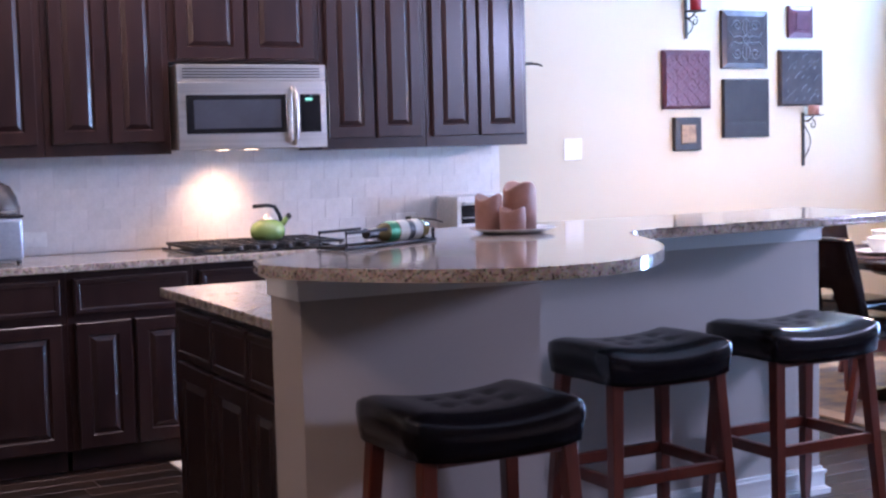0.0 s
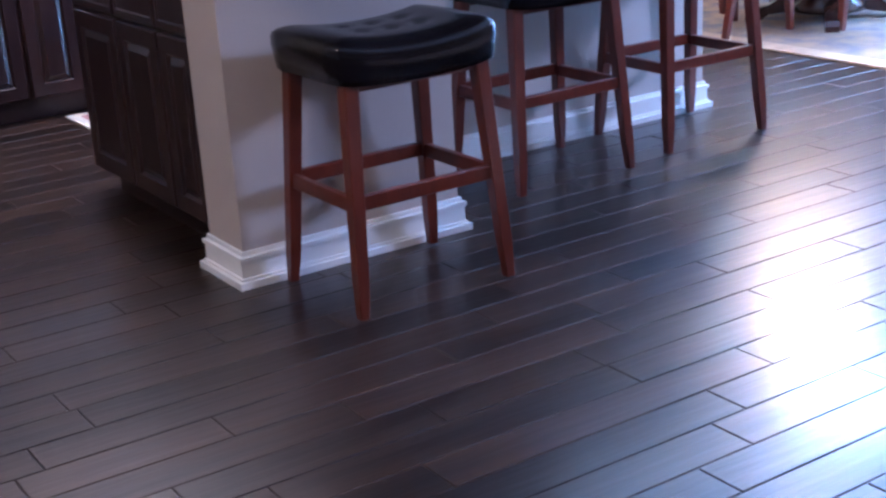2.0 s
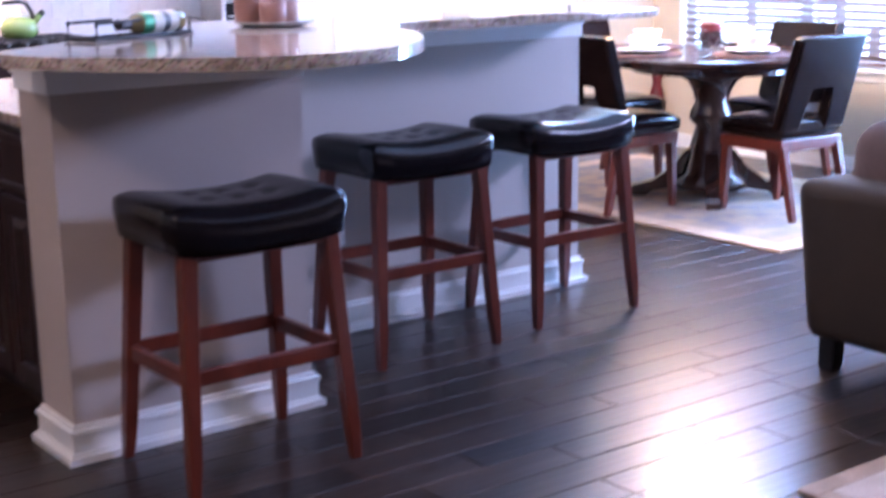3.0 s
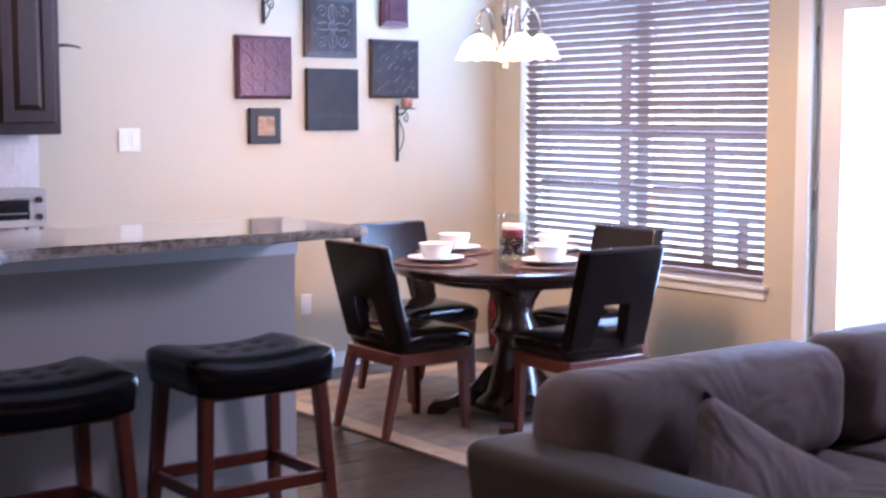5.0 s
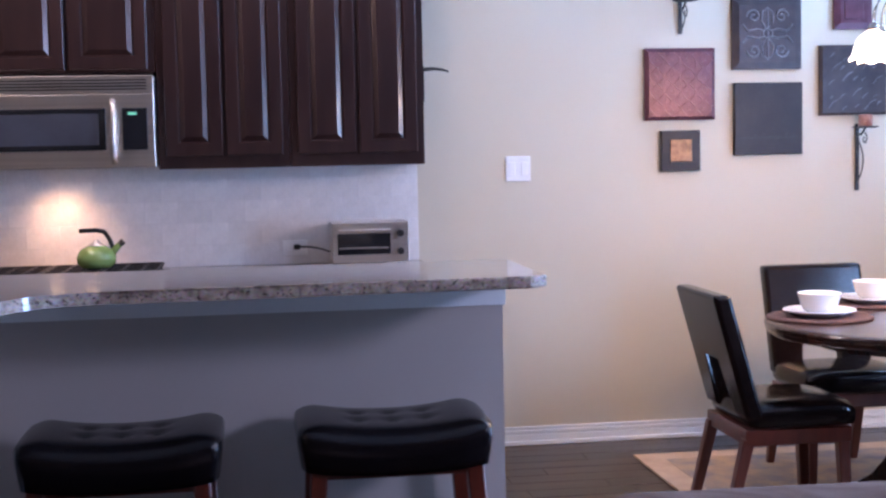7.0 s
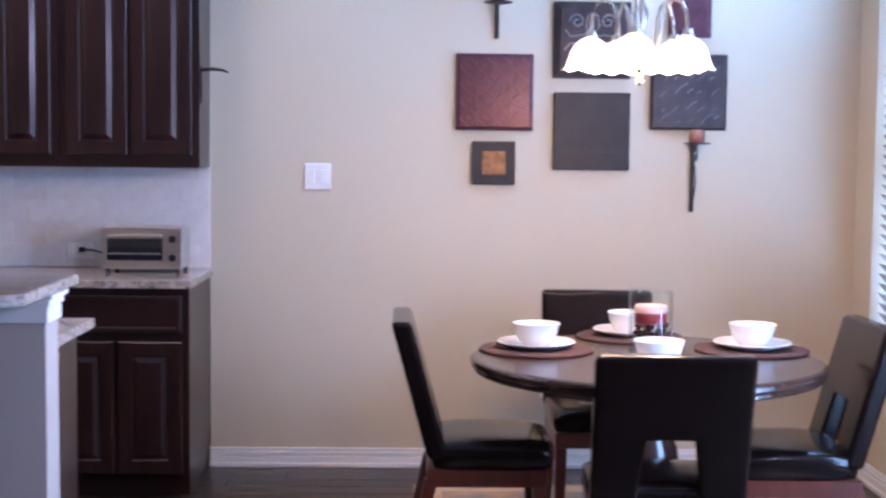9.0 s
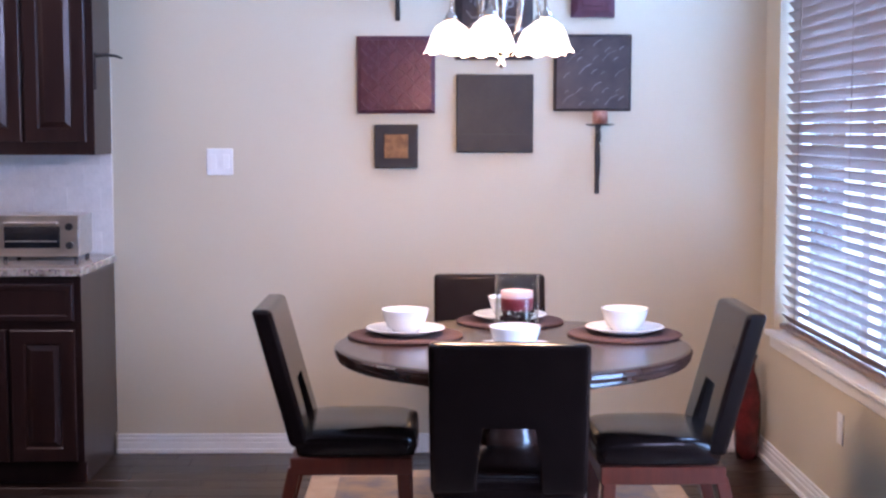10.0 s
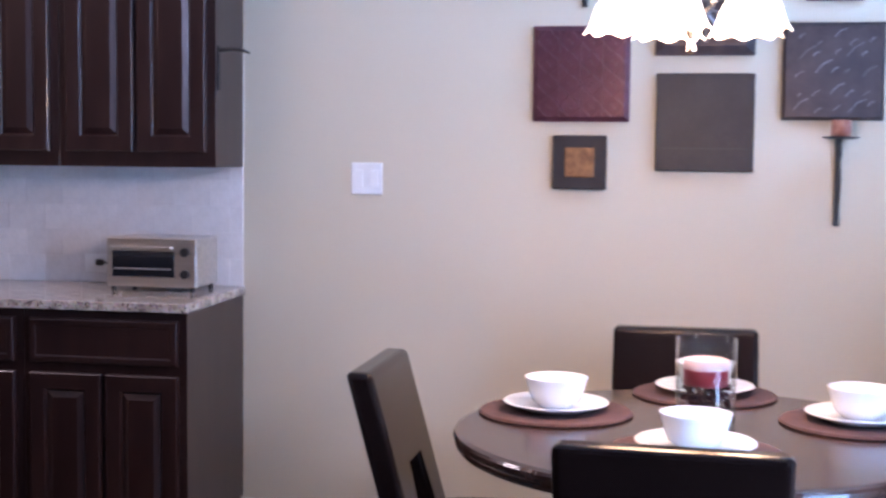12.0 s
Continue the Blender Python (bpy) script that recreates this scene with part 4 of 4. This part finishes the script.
# toaster oven
to = thing("toaster_oven", "small stainless toaster oven with a glass door and two black knobs", "toaster oven", (-0.425, -0.30, 0.915))
part("shell", box(0, 0.345, 0.008, 0.235, 0.018, 0.198, 0.006, 2), M_STEEL, to)
part("front_frame", box(0.0, 0.345, 0.0, 0.009, 0.018, 0.198, 0.003), M_STEEL, to)
part("glass_door", box(0.022, 0.262, -0.004, 0.001, 0.055, 0.150, 0.002), M_BLACKGLASS, to)
part("handle", tube([(0.03, -0.004, 0.162), (0.03, -0.028, 0.165), (0.255, -0.028, 0.165), (0.255, -0.004, 0.162)], 0.006), M_STEEL, to)
part("rack", tube([(0.03, -0.006, 0.085), (0.25, -0.006, 0.085)], 0.0025), M_STEEL, to)
for z in (0.068, 0.148):
    part("knob", tube([(0.305, 0.0, z), (0.305, -0.018, z)], 0.016, 14), M_BLACK, to)
for x in (0.02, 0.325):
    for y in (0.02, 0.21):
        part("foot", tube([(x, y, 0), (x, y, 0.019)], 0.010, 8), M_BLACK, to)
part("power_cord", tube([(-0.002, 0.16, 0.06), (-0.05, 0.20, 0.075), (-0.10, 0.255, 0.08), (-0.14, 0.27, 0.08)], 0.004), M_BLACK, to)
part("plug", box(-0.165, -0.135, 0.262, 0.282, 0.068, 0.092, 0.004), M_BLACK, to)

# coffee maker
cm = thing("coffee_maker", "silver and black countertop coffee maker with a domed lid", "coffee maker", (-2.74, -0.30, 0.915))
part("body", box(-0.10, 0.115, -0.10, 0.13, 0.012, 0.200, 0.02, 3), material("silver_plastic", (0.30, 0.36, 0.44), 0.3, 0.4), cm, smooth=True)
part("band", box(-0.102, 0.117, -0.102, 0.132, 0.200, 0.212, 0.003), M_BLACK, cm)
part("lid", lathe([(0.118, 0.213), (0.118, 0.24), (0.105, 0.29), (0.08, 0.335), (0.04, 0.355), (0, 0.358)], 24, centre=(0.005, 0.015, 0)), material("dark_lid_plastic", (0.05, 0.045, 0.045), 0.25), cm, smooth=True)
part("badge", box(0.02, 0.08, -0.106, -0.101, 0.222, 0.230), M_STEEL, cm)
for x in (-0.08, 0.095):
    part("foot", tube([(x, -0.07, 0), (x, -0.07, 0.014)], 0.012, 8), M_BLACK, cm)

# cooktop
ct = thing("cooktop", "black gas cooktop with cast-iron grates", "cooktop", (-1.545, -0.33, 0.9155))
part("glass_plate", box(-0.38, 0.38, -0.255, 0.255, 0, 0.010, 0.003), M_BLACKGLASS, ct)
for cx in (-0.245, 0.0, 0.245):
    bm = bmesh.new()
    for yy in (-0.23, -0.115, 0.0, 0.115, 0.23):
        add_box(bm, cx - 0.118, cx + 0.118, yy - 0.005, yy + 0.005, 0.022, 0.034, 0.001)
    for xx in (-0.118, -0.04, 0.04, 0.108):
        add_box(bm, cx + xx, cx + xx + 0.010, -0.235, 0.235, 0.020, 0.032, 0.001)
    for xx in (-0.11, 0.10):
        for yy in (-0.225, 0.215):
            add_box(bm, cx + xx, cx + xx + 0.01, yy, yy + 0.01, 0.010, 0.022)
    part("grate", bm, M_IRON, ct)
for cx in (-0.245, 0.245):
    for cy in (-0.12, 0.12):
        part("burner", lathe([(0, 0.022), (0.03, 0.020), (0.045, 0.012), (0.05, 0.0105)], 18, centre=(cx, cy, 0)), M_IRON, ct)
for k in range(5):
    part("knob", lathe([(0, 0.030), (0.016, 0.028), (0.019, 0.0105)], 12, centre=(-0.16 + 0.08 * k, -0.245, 0)), M_BLACK, ct)

kt = thing("kettle", "green enamel stovetop kettle with a black handle", "kettle", (-1.46, -0.285, 0.950))
part("body", lathe([(0, 0), (0.068, 0.0), (0.083, 0.02), (0.086, 0.045), (0.072, 0.075), (0.045, 0.092), (0.030, 0.096), (0, 0.096)], 32), M_GREEN, kt, smooth=True)
part("lid", lathe([(0.034, 0.095), (0.034, 0.101), (0.012, 0.106), (0.012, 0.118), (0, 0.120)], 20), M_STEEL, kt, smooth=True)
part("spout", tube([(0.06, 0, 0.055), (0.088, 0, 0.085), (0.108, 0, 0.105)], 0.019, 12, taper=0.6), M_GREEN, kt, smooth=True)
part("handle", tube([(0.072, 0, 0.080), (0.060, 0, 0.12), (0.038, 0, 0.155), (0.0, 0, 0.163), (-0.07, 0, 0.160)], 0.010, 10), M_BLACK, kt, smooth=True)
part("whistle", tube([(0.100, 0, 0.097), (0.118, 0, 0.112)], 0.014, 10), M_BLACK, kt)

# wine bottle on its rack
wr = thing("wine_rack", "low black wire wine rack on the bar", "wine rack", (-2.11, -2.955, 1.1035), 24)
bm = bmesh.new()
for yy in (-0.05, 0.05):
    tube([(-0.20, yy, 0.005), (0.20, yy, 0.005)], 0.005, 6, bm)
    tube([(-0.19, yy, 0.005), (-0.19, yy, 0.048), (-0.02, yy, 0.048)], 0.005, 6, bm)
    tube([(0.19, yy, 0.005), (0.19, yy, 0.04)], 0.005, 6, bm)
for xx in (-0.19, 0.0, 0.19):
    tube([(xx, -0.05, 0.006), (xx, 0.05, 0.006)], 0.005, 6, bm)
part("wire_frame", bm, M_IRON, wr)
wb = thing("wine_bottle", "amber glass bottle with white label and green band on wire rack", "bottle", (-2.08, -2.945, 1.1400), 24)


def lying(profile):
    bm = lathe(profile, 20)
    bmesh.ops.rotate(bm, verts=bm.verts, cent=(0, 0, 0), matrix=Euler((0, radians(-90), 0)).to_matrix())
    return bm


part("glass_body", lying([(0, -0.17), (0.026, -0.17), (0.030, -0.162), (0.030, -0.01), (0.025, 0.02), (0.014, 0.045), (0.012, 0.075), (0, 0.075)]), M_AMBER, wb, smooth=True)
part("label", lying([(0.0306, -0.135), (0.0306, -0.035)]), M_LABEL, wb)
part("label_band", lying([(0.0309, -0.100), (0.0309, -0.075)]), M_BLACK, wb)
part("green_band", lying([(0.0308, -0.030), (0.0304, -0.008), (0.028, 0.006)]), M_GREENFOIL, wb)
part("foil", lying([(0.0155, 0.045), (0.0150, 0.088), (0, 0.088)]), M_BLACK, wb)
# candle plate
cp = tagged(part("candle_plate", lathe([(0, 0.002), (0.09, 0.0), (0.10, 0.003), (0.135, 0.014), (0.137, 0.017), (0.10, 0.008), (0, 0.006)], 40, centre=(-1.565, -2.79, 1.1035)), M_CHINA, smooth=True), "cream plate under three brown pillar candles", "plate")
for x, y, r, h, lean in ((-1.522, -2.765, 0.053, 0.140, 0), (-1.630, -2.755, 0.043, 0.108, 0), (-1.600, -2.852, 0.040, 0.070, 0)):
    c = thing("pillar_candle", "brown pillar candle with a melted rim", "candle", (x, y, 1.1105), 0, "candles on the plate")
    bm = lathe([(0, 0), (r, 0), (r * 1.02, h * 0.5), (r, h * 0.96), (r * 0.94, h), (r * 0.82, h * 0.97), (r * 0.6, h * 0.86), (0, h * 0.84)], 28)
    for v in bm.verts:
        if v.co.z > h * 0.8:
            v.co.z += 0.010 * math.sin(math.atan2(v.co.y, v.co.x) * 2 + r * 90) * (h / 0.1)
    part("wax", bm, M_WAX, c, smooth=True)
    part("wick", tube([(0, 0, h * 0.84), (0.001, 0, h * 0.84 + 0.012)], 0.0012, 5), M_BLACK, c)

# glass cylinder on the table
vc = thing("candle_vase", "clear glass cylinder with dark pebbles and a red candle", "vase", (1.725, -1.62, TABLE_Z))
part("glass_wall", lathe([(0, 0.001), (0.073, 0.001), (0.074, 0.01), (0.074, 0.225), (0.0715, 0.226), (0.070, 0.224), (0.070, 0.014), (0, 0.013)], 40), M_GLASS, vc, smooth=True)
rr = random.Random(8)
bm = bmesh.new()
for k in range(180):
    a, q = rr.uniform(0, 6.283), 0.058 * math.sqrt(rr.random())
    c = Vector((q * math.cos(a), q * math.sin(a), rr.uniform(0.024, 0.112)))
    m = Matrix.Translation(c) @ Matrix.Diagonal((rr.uniform(0.7, 1.2), rr.uniform(0.7, 1.2), 0.7, 1))
    bmesh.ops.create_icosphere(bm, subdivisions=1, radius=0.009, matrix=m)
part("pebbles", bm, M_PEBBLE, vc, kind="stuff")
part("candle", lathe([(0, 0.110), (0.054, 0.110), (0.055, 0.150)], 28), M_REDWAX, vc, "red pillar candle", smooth=True)
# wax rim made pale: glare on the candle top is put into its colour
part("candle_top", lathe([(0.055, 0.150), (0.055, 0.172), (0.048, 0.175), (0.042, 0.166), (0, 0.165)], 28), material("pale_glare_wax", (0.62, 0.42, 0.40), 0.45), vc, smooth=True)

# floor vase in the corner
tagged(part("floor_vase", lathe([(0, 0), (0.045, 0.0), (0.055, 0.05), (0.062, 0.18), (0.060, 0.28), (0.045, 0.36), (0.030, 0.40), (0.032, 0.44), (0.042, 0.47), (0.038, 0.47), (0.028, 0.43), (0, 0.42)], 28, centre=(2.865, -0.13, 0.0)), material("red_lacquer", (0.12, 0.012, 0.014), 0.25, second=(0.06, 0.008, 0.009), scale=14), smooth=True), "dark red lacquered floor vase in the room corner", "vase")

# iron bracket on the cabinet side
ib = thing("iron_bracket", "black iron hook fixed to the cabinet side", "hook", (0.0, -0.285, 1.79))
part("blade", tube([(-0.001, 0, 0.004), (0.05, 0, 0.008), (0.09, 0, 0.004), (0.118, 0, -0.006)], 0.009, 8, taper=0.45), M_IRON, ib)
part("back_plate", box(-0.001, 0.005, -0.012, 0.012, -0.14, 0.02, 0.001), M_IRON, ib)

# mats
km = thing("kitchen_mat", "red patterned kitchen mat with a cream border", "rug", (0, 0, 0.001))
part("field", box(-2.04, -1.20, -1.12, -0.68, 0, 0.008, 0.002), material("red_mat_weave", (0.25, 0.03, 0.03), 0.9, second=(0.35, 0.25, 0.2), scale=30, bump=0.6, bump_scale=150), km)
kb = bmesh.new()
for x0, x1, y0, y1 in ((-2.09, -1.15, -1.17, -1.12), (-2.09, -1.15, -0.68, -0.63), (-2.09, -2.04, -1.12, -0.68), (-1.20, -1.15, -1.12, -0.68)):
    add_box(kb, x0, x1, y0, y1, 0, 0.008, 0.002)
part("border", kb, material("cream_mat_border", (0.55, 0.48, 0.38), 0.9, bump=0.6, bump_scale=150), km)
lr = thing("living_rug", "pale beige living-room rug running under the sofa", "rug", (0, 0, 0.001))
part("field", box(-1.06, 1.60, -6.84, -4.56, 0, 0.010, 0.003), material("beige_rug_weave", (0.50, 0.40, 0.33), 0.95, second=(0.42, 0.33, 0.27), scale=9, bump=0.8, bump_scale=150), lr)
lb = bmesh.new()
for x0, x1, y0, y1 in ((-1.12, 1.66, -6.90, -6.84), (-1.12, 1.66, -4.56, -4.50), (-1.12, -1.06, -6.84, -4.56), (1.60, 1.66, -6.84, -4.56)):
    add_box(lb, x0, x1, y0, y1, 0, 0.010, 0.003)
part("binding", lb, material("tan_rug_binding", (0.42, 0.30, 0.22), 0.9), lr)

# a loose pillow on the sofa
pw = tagged(part("throw_pillow", bmesh.new(), M_SOFA), "square taupe throw pillow leaning on the sofa back", "pillow")
bm = bmesh.new()
n = 14
front_, back_ = {}, {}
for i in range(n + 1):
    for j in range(n + 1):
        u, v = i / n * 2 - 1, j / n * 2 - 1
        puff = 0.075 * ((1 - u * u) * (1 - v * v)) ** 0.45
        w = 0.28 * (1 - 0.06 * (1 - abs(v)) * abs(u) - 0.0)
        h_ = 0.26 * (1 - 0.06 * (1 - abs(u)) * abs(v))
        front_[i, j] = bm.verts.new((u * w, -puff, v * h_))
        back_[i, j] = front_[i, j] if i in (0, n) or j in (0, n) else bm.verts.new((u * w, puff, v * h_))
for g in (front_, back_):
    for i in range(n):
        for j in range(n):
            bm.faces.new((g[i, j], g[i + 1, j], g[i + 1, j + 1], g[i, j + 1]))
bmesh.ops.recalc_face_normals(bm, faces=bm.faces)
bm.to_mesh(pw.data)
bm.free()
for p in pw.data.polygons:
    p.use_smooth = True
pw.matrix_world = pose(0.24, -4.37, 0.405, -24, 30, -18)

# ---- backsplash tiles ----
tile_mesh = {}
TW, TH = 0.152, 0.101
row = 0
z = 0.918
while z < 1.79:
    x = CB + (TW / 2 if row % 2 else 0)
    if row % 2:
        x -= TW
    while x < -0.001:
        a, b = max(x, CB), min(x + TW, 0.0)
        top = min(z + TH, 1.79)
        x += TW
        if b - a < 0.01 or (z > 1.37 and not (-1.93 < (a + b) / 2 < -1.17)):
            continue
        key = (round(b - a, 3), round(top - z, 3))
        if key not in tile_mesh:
            ob = part("tile", box(0.0006, key[0] - 0.0006, -0.0088, -0.004, 0.0006, key[1] - 0.0006, 0.0008), M_TILE, splash)
            tile_mesh[key] = ob.data
        else:
            ob = new("tile", tile_mesh[key])
            ob.parent = splash
        ob.location = (a, 0, z)
    z += TH
    row += 1

PW, rnd = 0.125, random.Random(5)
floor_ob = bpy.data.objects["floor"]
meshes = {}
rest = bmesh.new()
count = 0
row, y = 0, -0.002
while y > YB + 0.02:
    x = XL - rnd.uniform(0, 0.9)
    while x < XR:
        length = rnd.choice((0.45, 0.6, 0.75, 0.9, 1.2))
        a, b = max(x, XL), min(x + length, XR)
        x += length
        if b - a < 0.02:
            continue
        near = -3.6 < (a + b) / 2 < 1.4 and -5.6 < y < -2.2 and count < 300
        if near and b - a == length:
            if length not in meshes:
                bm = box(0.0009, length - 0.0009, -PW + 0.0009, -0.0009, -0.006, 0.0, 0.0022)
                ob = part("plank", bm, M_FLOOR, floor_ob)
                meshes[length] = ob.data
            else:
                ob = new("plank", meshes[length])
                ob.parent = floor_ob
            ob.location = (a, y, rnd.uniform(-0.0006, 0.0006))
            count += 1
        else:
            z = rnd.uniform(-0.0006, 0.0006)
            add_box(rest, a + 0.0009, b - 0.0009, y - PW + 0.0009, y - 0.0009, -0.006 + z, z, 0.0022)
    y -= PW
part("planks", rest, M_FLOOR2, floor_ob, kind="stuff")
# ---- end ----
